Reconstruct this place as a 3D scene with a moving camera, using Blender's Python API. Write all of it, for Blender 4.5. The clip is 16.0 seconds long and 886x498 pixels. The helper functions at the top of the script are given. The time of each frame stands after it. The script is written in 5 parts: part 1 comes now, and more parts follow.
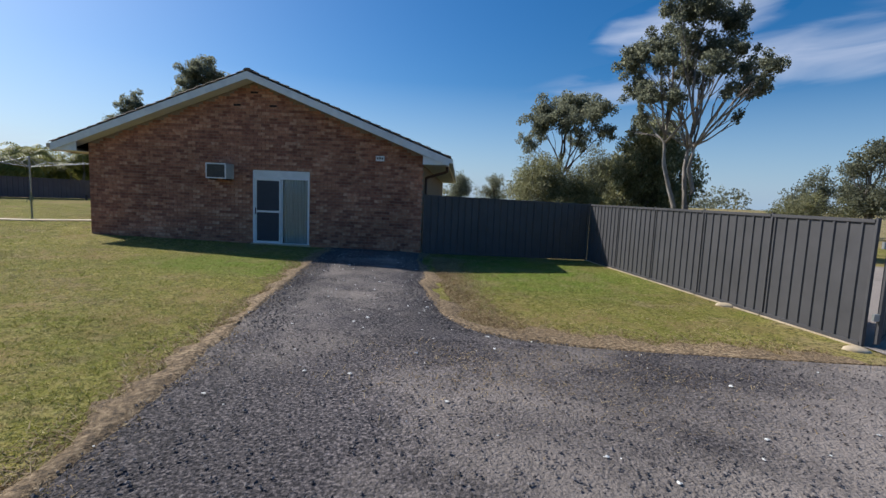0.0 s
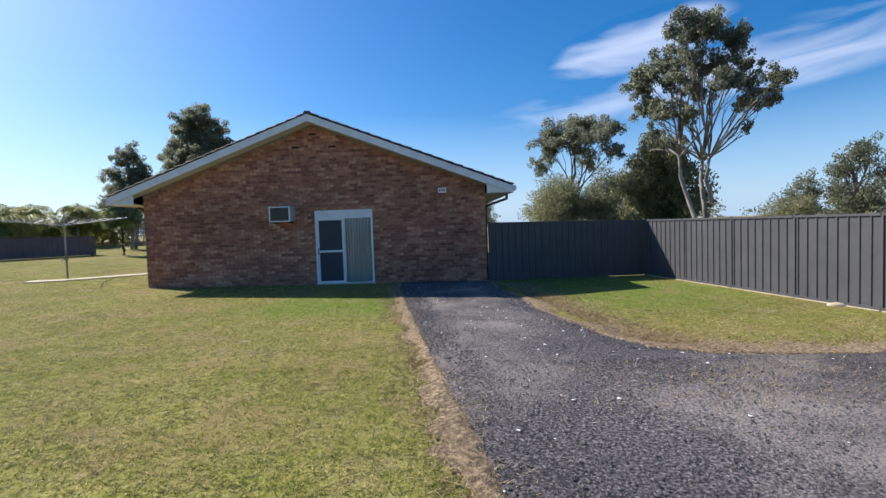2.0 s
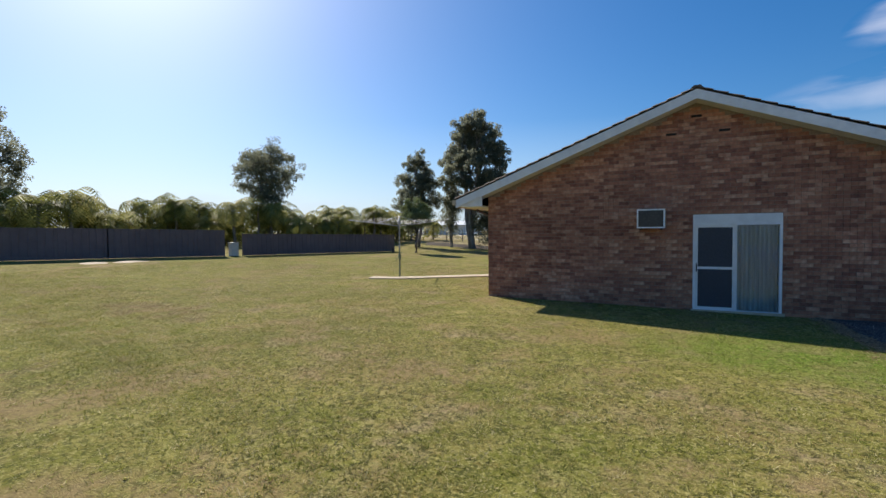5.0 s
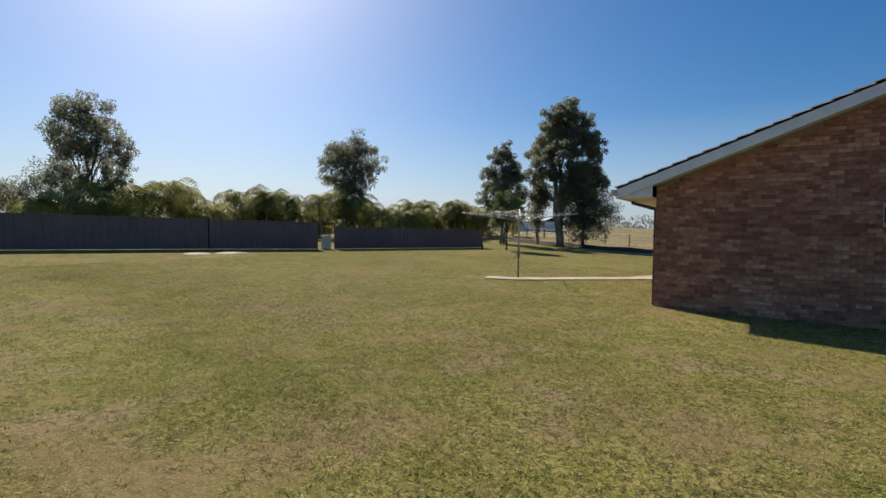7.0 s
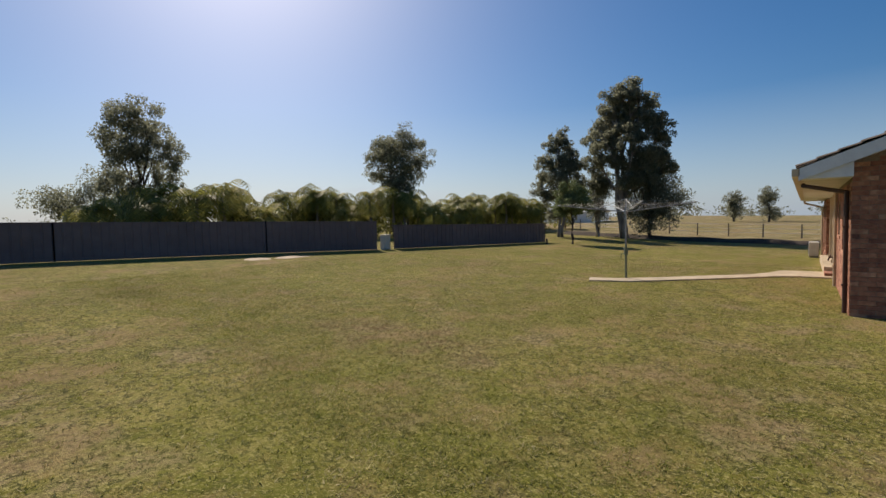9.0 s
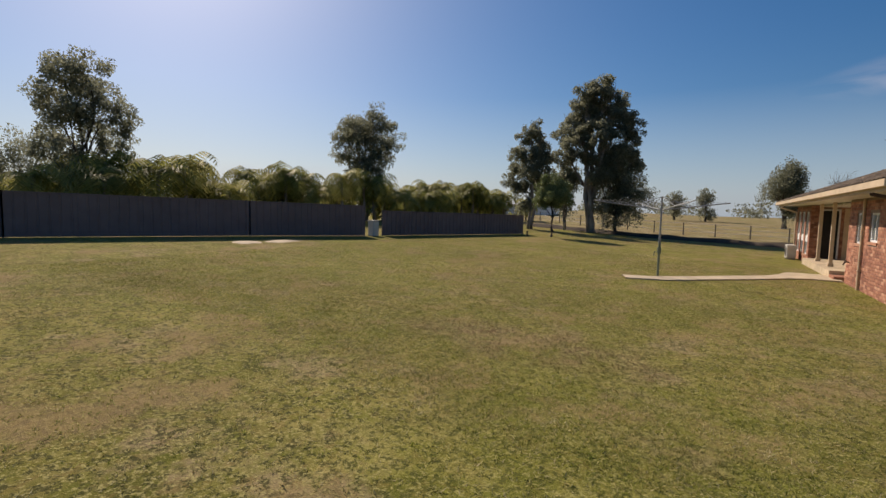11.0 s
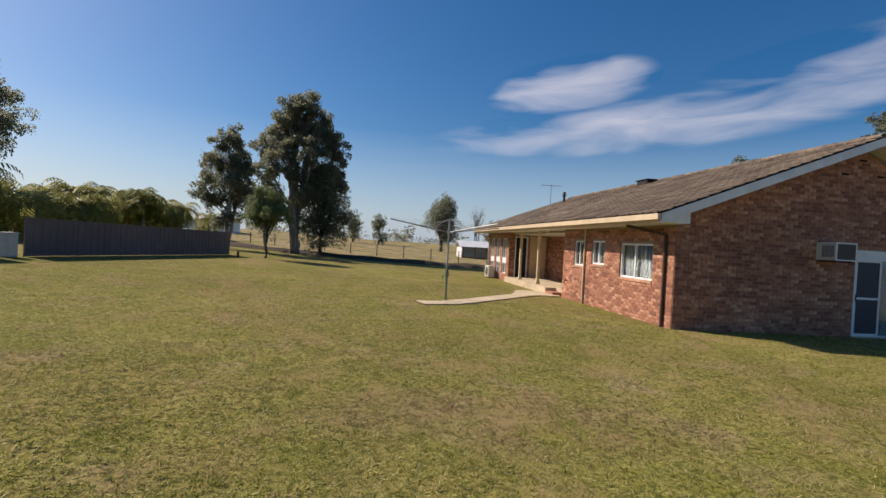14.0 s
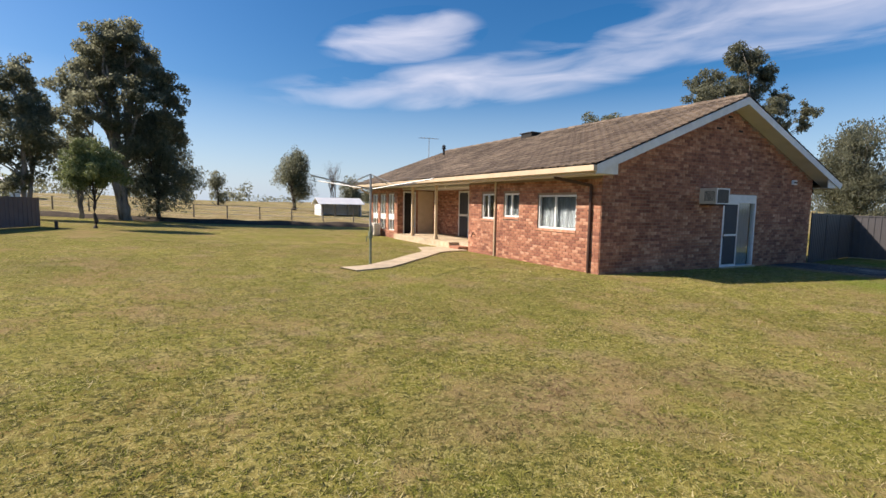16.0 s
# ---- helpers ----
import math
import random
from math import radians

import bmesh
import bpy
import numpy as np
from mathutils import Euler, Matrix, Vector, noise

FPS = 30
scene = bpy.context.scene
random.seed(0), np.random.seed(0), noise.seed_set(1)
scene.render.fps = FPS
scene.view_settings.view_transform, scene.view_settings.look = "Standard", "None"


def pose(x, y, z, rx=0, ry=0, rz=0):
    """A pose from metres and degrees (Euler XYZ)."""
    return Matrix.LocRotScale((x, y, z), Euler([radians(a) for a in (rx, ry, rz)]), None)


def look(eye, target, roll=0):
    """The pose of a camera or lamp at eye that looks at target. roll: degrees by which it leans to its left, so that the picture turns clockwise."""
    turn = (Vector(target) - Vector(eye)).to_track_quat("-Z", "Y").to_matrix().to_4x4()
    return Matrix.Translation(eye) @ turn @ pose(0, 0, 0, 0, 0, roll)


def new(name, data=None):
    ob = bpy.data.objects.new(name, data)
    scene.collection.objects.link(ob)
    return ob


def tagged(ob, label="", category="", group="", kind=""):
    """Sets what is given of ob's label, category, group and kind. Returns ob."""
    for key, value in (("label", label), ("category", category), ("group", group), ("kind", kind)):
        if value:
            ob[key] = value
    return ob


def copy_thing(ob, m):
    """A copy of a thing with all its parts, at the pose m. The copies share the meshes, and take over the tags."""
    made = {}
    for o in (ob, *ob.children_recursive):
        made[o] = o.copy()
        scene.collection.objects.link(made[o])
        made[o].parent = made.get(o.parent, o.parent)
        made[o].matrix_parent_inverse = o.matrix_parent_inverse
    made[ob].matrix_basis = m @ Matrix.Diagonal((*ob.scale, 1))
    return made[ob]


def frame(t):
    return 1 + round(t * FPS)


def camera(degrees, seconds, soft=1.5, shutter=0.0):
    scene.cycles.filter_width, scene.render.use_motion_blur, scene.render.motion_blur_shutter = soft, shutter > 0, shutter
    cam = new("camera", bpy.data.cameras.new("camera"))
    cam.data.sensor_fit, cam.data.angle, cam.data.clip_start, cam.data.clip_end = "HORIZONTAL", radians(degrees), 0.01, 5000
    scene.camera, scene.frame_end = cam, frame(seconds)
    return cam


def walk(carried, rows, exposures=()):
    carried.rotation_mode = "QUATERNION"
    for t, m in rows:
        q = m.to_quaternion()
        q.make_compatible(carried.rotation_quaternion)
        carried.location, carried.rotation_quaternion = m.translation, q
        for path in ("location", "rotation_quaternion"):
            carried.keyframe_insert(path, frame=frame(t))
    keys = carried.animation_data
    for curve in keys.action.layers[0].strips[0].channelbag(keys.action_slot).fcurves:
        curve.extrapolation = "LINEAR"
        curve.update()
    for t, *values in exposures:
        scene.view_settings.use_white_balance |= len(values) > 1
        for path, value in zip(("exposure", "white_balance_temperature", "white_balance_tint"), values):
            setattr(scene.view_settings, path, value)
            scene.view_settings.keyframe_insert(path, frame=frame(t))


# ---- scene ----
LENS = 86.0
PATH = [
    (0, 11.457, -14.498, 1.677, 83.76, -2.38, 1.94),
    (0.5, 10.979, -14.735, 1.709, 85.12, -2.52, -8.05),
    (1, 10.243, -14.633, 1.219, 86.07, -0.63, -3.46),
    (1.5, 9.531, -14.521, 1.649, 83.88, -4.23, -0.20),
    (2, 8.771, -14.562, 1.659, 87.25, 1.98, -1.00),
    (2.5, 8.143, -14.407, 1.674, 88.64, 2.73, -2.05),
    (3, 7.423, -13.955, 1.700, 88.14, 0.11, 1.24),
    (3.5, 6.766, -13.615, 1.676, 87.59, -1.00, 6.53),
    (4, 5.819, -13.007, 1.684, 87.82, -1.54, 16.09),
    (4.5, 5.261, -12.676, 1.756, 88.02, -1.76, 21.29),
    (5, 4.749, -12.679, 1.865, 88.12, 0.45, 26.02),
    (5.2, 4.510, -12.660, 1.872, 88.05, 1.93, 28.19),
    (7.3, 1.571, -11.826, 1.834, 87.60, -0.70, 33.61),
    (7.5, 1.324, -11.729, 1.836, 87.74, -0.32, 32.38),
    (8, 0.759, -11.520, 1.849, 86.58, -0.19, 28.63),
    (8.5, 0.046, -11.360, 1.910, 87.48, 2.05, 29.84),
    (8.7, -0.235, -11.330, 1.925, 87.47, 2.37, 36.72),
    (10.8, -3.270, -12.200, 2.015, 83.60, -4.72, 33.91),
    (11, -3.557, -12.246, 2.017, 85.33, -1.29, 29.74),
    (11.5, -4.250, -11.833, 1.954, 87.99, -1.89, 23.17),
    (12, -4.888, -11.360, 1.957, 87.96, 1.06, 15.20),
    (12.5, -5.461, -11.129, 1.965, 89.79, 0.33, 10.62),
    (13, -6.088, -10.789, 1.921, 89.59, 0.74, 4.07),
    (13.5, -6.773, -10.446, 1.826, 90.57, -2.57, -2.70),
    (14, -7.409, -10.324, 1.827, 89.37, -3.19, -9.58),
    (14.5, -8.000, -9.985, 1.838, 88.08, -3.45, -13.50),
    (15, -8.571, -9.594, 1.837, 85.18, -2.98, -19.18),
    (15.5, -8.937, -9.107, 1.817, 84.53, -1.21, -26.06),
    (16, -9.285, -8.690, 1.804, 84.65, -0.98, -28.51),
]
cam = camera(LENS, 16.0)
walk(cam, [(t, pose(*p)) for t, *p in PATH], [(0, 0.2, 6200, 9), (1, 0.55, 6150, 9), (2, 0.68, 6150, 10), (3.5, 0.56, 6300, 10), (5, 0.42, 6500, 11),
     (8, 0.02, 7000, 13), (11, -0.05, 7500, 17), (12.5, 0.02, 7500, 17), (14.5, 0.32, 7200, 16), (16, 0.64, 7200, 16)])

# ---- world and sun ----
SUN_AZ, SUN_EL = -60.0, 39.0
world = bpy.data.worlds.new("sky")
scene.world = world
world.use_nodes = True


def build_sky():
    nt = world.node_tree
    nt.nodes.clear()
    n, l = nt.nodes, nt.links
    out, bg = n.new("ShaderNodeOutputWorld"), n.new("ShaderNodeBackground")
    bg.inputs["Strength"].default_value = SKY_STRENGTH
    sky = n.new("ShaderNodeTexSky")
    sky.sky_type, sky.sun_disc = "NISHITA", False
    sky.sun_elevation, sky.sun_rotation = radians(SUN_EL), radians(SUN_AZ)
    sky.air_density, sky.dust_density, sky.ozone_density = 1.0, 1.1, 6.0
    tc, sep = n.new("ShaderNodeTexCoord"), n.new("ShaderNodeSeparateXYZ")
    l.new(tc.outputs["Generated"], sep.inputs[0])

    def op(kind, a, b=None, c=None):
        m = n.new("ShaderNodeMath")
        m.operation = kind
        for i, v in enumerate((a, b, c)):
            if v is None:
                continue
            if isinstance(v, (int, float)):
                m.inputs[i].default_value = v
            else:
                l.new(v, m.inputs[i])
        return m.outputs[0]

    az = op("MULTIPLY", op("ARCTAN2", sep.outputs[0], sep.outputs[1]), 57.2958)
    el = op("MULTIPLY", op("ARCSINE", sep.outputs[2]), 57.2958)
    comb = n.new("ShaderNodeCombineXYZ")
    l.new(op("MULTIPLY", op("ADD", az, op("MULTIPLY", el, -1.3)), 0.055), comb.inputs[0])
    l.new(op("MULTIPLY", el, 0.26), comb.inputs[1])
    noi = n.new("ShaderNodeTexNoise")
    noi.inputs["Scale"].default_value, noi.inputs["Detail"].default_value, noi.inputs["Roughness"].default_value = 1.5, 5, 0.5
    noi.inputs["Distortion"].default_value = 0.6
    l.new(comb.outputs[0], noi.inputs["Vector"])

    def lobe(a, e, ra, re, lean):
        u = op("DIVIDE", op("SUBTRACT", az, a), ra)
        v = op("DIVIDE", op("SUBTRACT", op("SUBTRACT", el, e), op("MULTIPLY", op("SUBTRACT", az, a), lean)), re)
        return op("MAXIMUM", op("SUBTRACT", 1.0, op("ADD", op("MULTIPLY", u, u), op("MULTIPLY", v, v))), 0.0)

    mask = op("MAXIMUM", op("MAXIMUM", lobe(23.5, 18.4, 10, 3.2, 0.12), lobe(33, 14.2, 27, 3.1, 0.09)), op("MULTIPLY", lobe(64, 18.0, 28, 4.0, 0.0), 0.75))
    mask = op("MAXIMUM", mask, op("MULTIPLY", lobe(-48, 3.0, 14, 2.0, 0.0), 0.5))
    dens = op("ADD", op("MULTIPLY", mask, 1.0), op("MULTIPLY", op("SUBTRACT", noi.outputs[0], 0.53), 2.6))
    ramp = n.new("ShaderNodeMapRange")
    ramp.inputs["From Min"].default_value, ramp.inputs["From Max"].default_value = -0.02, 1.4
    ramp.inputs["To Max"].default_value = 0.75
    l.new(op("MULTIPLY", dens, op("MINIMUM", op("MULTIPLY", mask, 3.0), 1.0)), ramp.inputs["Value"])
    mix = n.new("ShaderNodeMix")
    mix.data_type = "RGBA"
    l.new(ramp.outputs[0], mix.inputs["Factor"])
    hue = n.new("ShaderNodeHueSaturation")
    hue.inputs["Saturation"].default_value = 1.32
    l.new(sky.outputs[0], hue.inputs["Color"])
    l.new(hue.outputs[0], mix.inputs["A"])
    mix.inputs["B"].default_value = (6.6, 7.0, 8.3, 1)
    # pale haze low over the horizon
    haze = n.new("ShaderNodeMix")
    haze.data_type = "RGBA"
    l.new(op("MULTIPLY", op("MAXIMUM", op("SUBTRACT", 1.0, op("DIVIDE", op("ABSOLUTE", el), 13.0)), 0.0), 0.65), haze.inputs["Factor"])
    l.new(mix.outputs["Result"], haze.inputs["A"])
    haze.inputs["B"].default_value = (4.7, 6.3, 8.3, 1)
    l.new(haze.outputs["Result"], bg.inputs[0])
    l.new(bg.outputs[0], out.inputs[0])


SKY_STRENGTH = 0.088
build_sky()
sun_data = bpy.data.lights.new("sun", "SUN")
sun_data.energy, sun_data.angle, sun_data.color = 5.0, radians(0.53), (1.0, 0.94, 0.84)
sun = new("sun", sun_data)
_a, _e = radians(SUN_AZ), radians(SUN_EL)
SUN_WAY = Vector((math.sin(_a) * math.cos(_e), math.cos(_a) * math.cos(_e), math.sin(_e)))
sun.matrix_world = look(SUN_WAY * 60, (0, 0, 0))


# ---- materials ----
def material(name, stops, scale=6.0, rough=0.8, metal=0.0, bump=0.3, bump_scale=None, detail=8.0, spread=(0.3, 0.7), island=0.0, obj=0.0,
             large=0.0, large_scale=0.4, squash=(1, 1, 1), trans=0.0, dist=0.02, spec=0.4):
    """Noise over a colour ramp, a second broad noise that shifts the value, and relief."""
    m = bpy.data.materials.new(name)
    m.use_nodes = True
    n, l = m.node_tree.nodes, m.node_tree.links
    b = n["Principled BSDF"]
    tc, mp = n.new("ShaderNodeTexCoord"), n.new("ShaderNodeMapping")
    mp.inputs["Scale"].default_value = squash
    l.new(tc.outputs["Object"], mp.inputs[0])
    no = n.new("ShaderNodeTexNoise")
    no.inputs["Scale"].default_value, no.inputs["Detail"].default_value, no.inputs["Roughness"].default_value = scale, detail, 0.62
    l.new(mp.outputs[0], no.inputs["Vector"])
    fac = no.outputs[0]

    def math_node(kind, a, c):
        q = n.new("ShaderNodeMath")
        q.operation = kind
        for i, v in enumerate((a, c)):
            if isinstance(v, (int, float)):
                q.inputs[i].default_value = v
            else:
                l.new(v, q.inputs[i])
        return q.outputs[0]

    if island:
        g = n.new("ShaderNodeNewGeometry")
        fac = math_node("ADD", fac, math_node("MULTIPLY", math_node("SUBTRACT", g.outputs["Random Per Island"], 0.5), island))
    if obj:
        g = n.new("ShaderNodeObjectInfo")
        fac = math_node("ADD", fac, math_node("MULTIPLY", math_node("SUBTRACT", g.outputs["Random"], 0.5), obj))
    ramp = n.new("ShaderNodeValToRGB")
    e = ramp.color_ramp.elements
    lo, hi = spread
    while len(e) < len(stops):
        e.new(0.5)
    for i, c in enumerate(stops):
        e[i].position = lo + (hi - lo) * i / max(1, len(stops) - 1)
        e[i].color = (*c, 1)
    l.new(fac, ramp.inputs[0])
    colour = ramp.outputs[0]
    if large:
        n2 = n.new("ShaderNodeTexNoise")
        n2.inputs["Scale"].default_value, n2.inputs["Detail"].default_value = large_scale, 5
        l.new(tc.outputs["Object"], n2.inputs["Vector"])
        mr = n.new("ShaderNodeMapRange")
        mr.inputs["From Min"].default_value, mr.inputs["From Max"].default_value = 0.3, 0.7
        mr.inputs["To Min"].default_value, mr.inputs["To Max"].default_value = 1 - large, 1 + large
        l.new(n2.outputs[0], mr.inputs[0])
        hs = n.new("ShaderNodeHueSaturation")
        l.new(colour, hs.inputs["Color"])
        l.new(mr.outputs[0], hs.inputs["Value"])
        colour = hs.outputs[0]
    l.new(colour, b.inputs["Base Color"])
    b.inputs["Roughness"].default_value, b.inputs["Metallic"].default_value = rough, metal
    b.inputs["Specular IOR Level"].default_value = spec
    if bump:
        n3 = n.new("ShaderNodeTexNoise")
        n3.inputs["Scale"].default_value, n3.inputs["Detail"].default_value = bump_scale or scale * 4, 6
        l.new(mp.outputs[0], n3.inputs["Vector"])
        bp = n.new("ShaderNodeBump")
        bp.inputs["Strength"].default_value, bp.inputs["Distance"].default_value = bump, dist
        l.new(n3.outputs[0], bp.inputs["Height"])
        l.new(bp.outputs[0], b.inputs["Normal"])
    if trans:
        tr, ad, ms = n.new("ShaderNodeBsdfTranslucent"), n.new("ShaderNodeMixShader"), n["Material Output"]
        l.new(colour, tr.inputs["Color"])
        ad.inputs[0].default_value = trans
        l.new(b.outputs[0], ad.inputs[1])
        l.new(tr.outputs[0], ad.inputs[2])
        l.new(ad.outputs[0], ms.inputs["Surface"])
    return m


def glass_material(name, tint=(0.9, 0.95, 0.95)):
    m = bpy.data.materials.new(name)
    m.use_nodes = True
    b = m.node_tree.nodes["Principled BSDF"]
    b.inputs["Base Color"].default_value = (*tint, 1)
    b.inputs["Roughness"].default_value, b.inputs["IOR"].default_value = 0.02, 1.45
    b.inputs["Transmission Weight"].default_value = 1.0
    return m


BRICK = material("mottled_brick", [(0.115, 0.050, 0.039), (0.26, 0.108, 0.071), (0.41, 0.19, 0.118), (0.60, 0.39, 0.27)], scale=9, rough=0.9, bump=0.6,
                 bump_scale=60, spread=(0.05, 0.95), island=0.50, large=0.25, large_scale=0.8, dist=0.006)
BRICK_ONE = material("mottled_brick_single", [(0.115, 0.050, 0.039), (0.26, 0.108, 0.071), (0.41, 0.19, 0.118), (0.60, 0.39, 0.27)], scale=9, rough=0.9,
                     bump=0.6, bump_scale=60, spread=(0.05, 0.95), obj=0.50, dist=0.006)
MORTAR = material("mortar", [(0.20, 0.145, 0.108), (0.33, 0.255, 0.195)], scale=20, rough=0.95, bump=0.4, dist=0.005)
ROOF_TILE = material("weathered_roof_tile", [(0.06, 0.045, 0.036), (0.15, 0.113, 0.084), (0.28, 0.218, 0.158)], scale=5, rough=0.9, bump=0.5, bump_scale=40,
                     spread=(0.2, 0.85), island=0.35, large=0.3, large_scale=0.6, dist=0.01)
ROOF_ONE = material("weathered_roof_tile_single", [(0.06, 0.045, 0.036), (0.15, 0.113, 0.084), (0.28, 0.218, 0.158)], scale=5, rough=0.9, bump=0.5, bump_scale=40,
                    spread=(0.2, 0.85), obj=0.35, dist=0.01)
WHITE = material("white_paint", [(0.62, 0.62, 0.62), (0.80, 0.80, 0.79)], scale=3, rough=0.5, bump=0.08, large=0.06)
CREAM = material("cream_paint", [(0.50, 0.385, 0.26), (0.60, 0.475, 0.335)], scale=3, rough=0.55, bump=0.08, large=0.06)
SOFFIT = material("soffit_sheet", [(0.60, 0.57, 0.52), (0.70, 0.67, 0.62)], scale=2, rough=0.8, bump=0.1)
ALUMINIUM = material("white_aluminium", [(0.66, 0.67, 0.68), (0.78, 0.79, 0.80)], scale=4, rough=0.4, bump=0.03)
PIPE_BROWN = material("brown_pipe", [(0.05, 0.025, 0.018), (0.08, 0.04, 0.03)], scale=6, rough=0.6, bump=0.05)
STEEL_DARK = material("dark_grey_steel", [(0.062, 0.060, 0.064), (0.078, 0.075, 0.080)], scale=2.5, rough=0.6, bump=0.03, large=0.05, large_scale=1.2)
FENCE_FAR = material("dark_fence_sheet", [(0.125, 0.095, 0.098), (0.155, 0.122, 0.125)], scale=2, rough=0.7, bump=0.05, large=0.1)
GALV = material("galvanised_steel", [(0.25, 0.26, 0.26), (0.42, 0.43, 0.43)], scale=12, rough=0.5, metal=0.6, bump=0.1)
HOIST_GREEN = material("green_painted_steel", [(0.12, 0.15, 0.10), (0.22, 0.25, 0.17)], scale=8, rough=0.6, bump=0.1)
CONCRETE = material("concrete", [(0.42, 0.33, 0.22), (0.60, 0.49, 0.35)], scale=5, rough=0.9, bump=0.3, large=0.15, large_scale=1.5)
DARK = material("dark_void", [(0.012, 0.011, 0.011), (0.02, 0.018, 0.018)], scale=4, rough=0.8, bump=0)
PLASTER = material("plaster", [(0.5, 0.48, 0.45), (0.56, 0.54, 0.5)], scale=4, rough=0.9, bump=0.05)
SCREEN = material("insect_screen", [(0.03, 0.034, 0.045), (0.05, 0.055, 0.07)], scale=50, rough=0.6, bump=0.1)
DOOR_CURTAIN = material("blue_grey_curtain", [(0.30, 0.35, 0.38), (0.42, 0.47, 0.50)], scale=3, rough=0.9, bump=0.15, squash=(6, 6, 0.4))
CURTAIN = material("pale_curtain", [(0.13, 0.15, 0.17), (0.22, 0.245, 0.265)], scale=3, rough=0.9, bump=0.15, squash=(6, 6, 0.4))
GLASS = glass_material("window_glass")
GRAVEL = material("dark_gravel", [(0.018, 0.016, 0.018), (0.080, 0.068, 0.070), (0.205, 0.175, 0.170)], scale=34, rough=0.95, bump=1.0, bump_scale=40,
                  spread=(0.40, 0.64), large=0.35, large_scale=0.35, dist=0.03)
STONE = material("gravel_stone", [(0.04, 0.036, 0.039), (0.11, 0.097, 0.099), (0.26, 0.23, 0.215)], scale=30, rough=0.9, bump=0.3, island=0.7, spread=(0.1, 0.9))
CHIP = material("white_chip", [(0.62, 0.60, 0.56), (0.8, 0.79, 0.76)], scale=30, rough=0.9, bump=0.2)
DRY = material("dry_grass_edge", [(0.085, 0.06, 0.036), (0.25, 0.17, 0.095), (0.45, 0.335, 0.205)], scale=22, spread=(0.38, 0.66), rough=0.95, bump=0.9, bump_scale=60, large=0.3, dist=0.03)
BARK = material("pale_bark", [(0.10, 0.085, 0.07), (0.24, 0.21, 0.185), (0.42, 0.39, 0.35)], scale=3, rough=0.9, bump=0.6, squash=(1, 1, 0.25), dist=0.03)
BARK_DARK = material("dark_bark", [(0.045, 0.036, 0.03), (0.11, 0.09, 0.075)], scale=4, rough=0.95, bump=0.8, squash=(1, 1, 0.25), dist=0.03)
LEAF_GUM = material("gum_leaf", [(0.15, 0.16, 0.115), (0.225, 0.235, 0.165), (0.31, 0.315, 0.225)], scale=0.7, rough=0.6, bump=0, island=0.6, spread=(0.15, 0.9), trans=0.72, spec=0.05)
LEAF_OLIVE = material("olive_leaf", [(0.12, 0.125, 0.06), (0.235, 0.235, 0.12), (0.38, 0.365, 0.22)], scale=0.7, rough=0.6, bump=0, island=0.6, spread=(0.1, 0.8), trans=0.65)
LEAF_GREEN = material("green_leaf", [(0.09, 0.12, 0.045), (0.18, 0.22, 0.09), (0.30, 0.33, 0.15)], scale=0.7, rough=0.5, bump=0, island=0.6, spread=(0.15, 0.9), trans=0.35)
LEAF_PALM = material("palm_leaf", [(0.13, 0.135, 0.035), (0.27, 0.27, 0.075), (0.44, 0.40, 0.15)], scale=0.6, rough=0.5, bump=0, island=0.4, obj=0.5, spread=(0.1, 0.9), trans=0.45, spec=0.1)
TWIG = material("bare_twig", [(0.12, 0.095, 0.08), (0.22, 0.18, 0.15)], scale=4, rough=0.9, bump=0.2)
BLADE = material("grass_blade", [(0.135, 0.165, 0.026), (0.285, 0.29, 0.062), (0.45, 0.40, 0.15), (0.68, 0.58, 0.35)], scale=1.6, rough=0.7, bump=0, island=0.7, spread=(0.1, 0.95), spec=0.08,
                 trans=0.45, large=0.22, large_scale=0.35)
METAL_SHEET = material("white_roof_sheet", [(0.62, 0.63, 0.64), (0.74, 0.75, 0.76)], scale=1, rough=0.5, bump=0.05)
TIMBER = material("grey_timber", [(0.16, 0.13, 0.10), (0.30, 0.26, 0.21)], scale=6, rough=0.9, bump=0.4, squash=(1, 1, 0.3))
AC_BEIGE = material("beige_casing", [(0.50, 0.47, 0.41), (0.60, 0.57, 0.51)], scale=5, rough=0.6, bump=0.05)
AC_GRILL = material("grey_grille", [(0.055, 0.05, 0.048), (0.09, 0.085, 0.08)], scale=20, rough=0.6, bump=0.1)


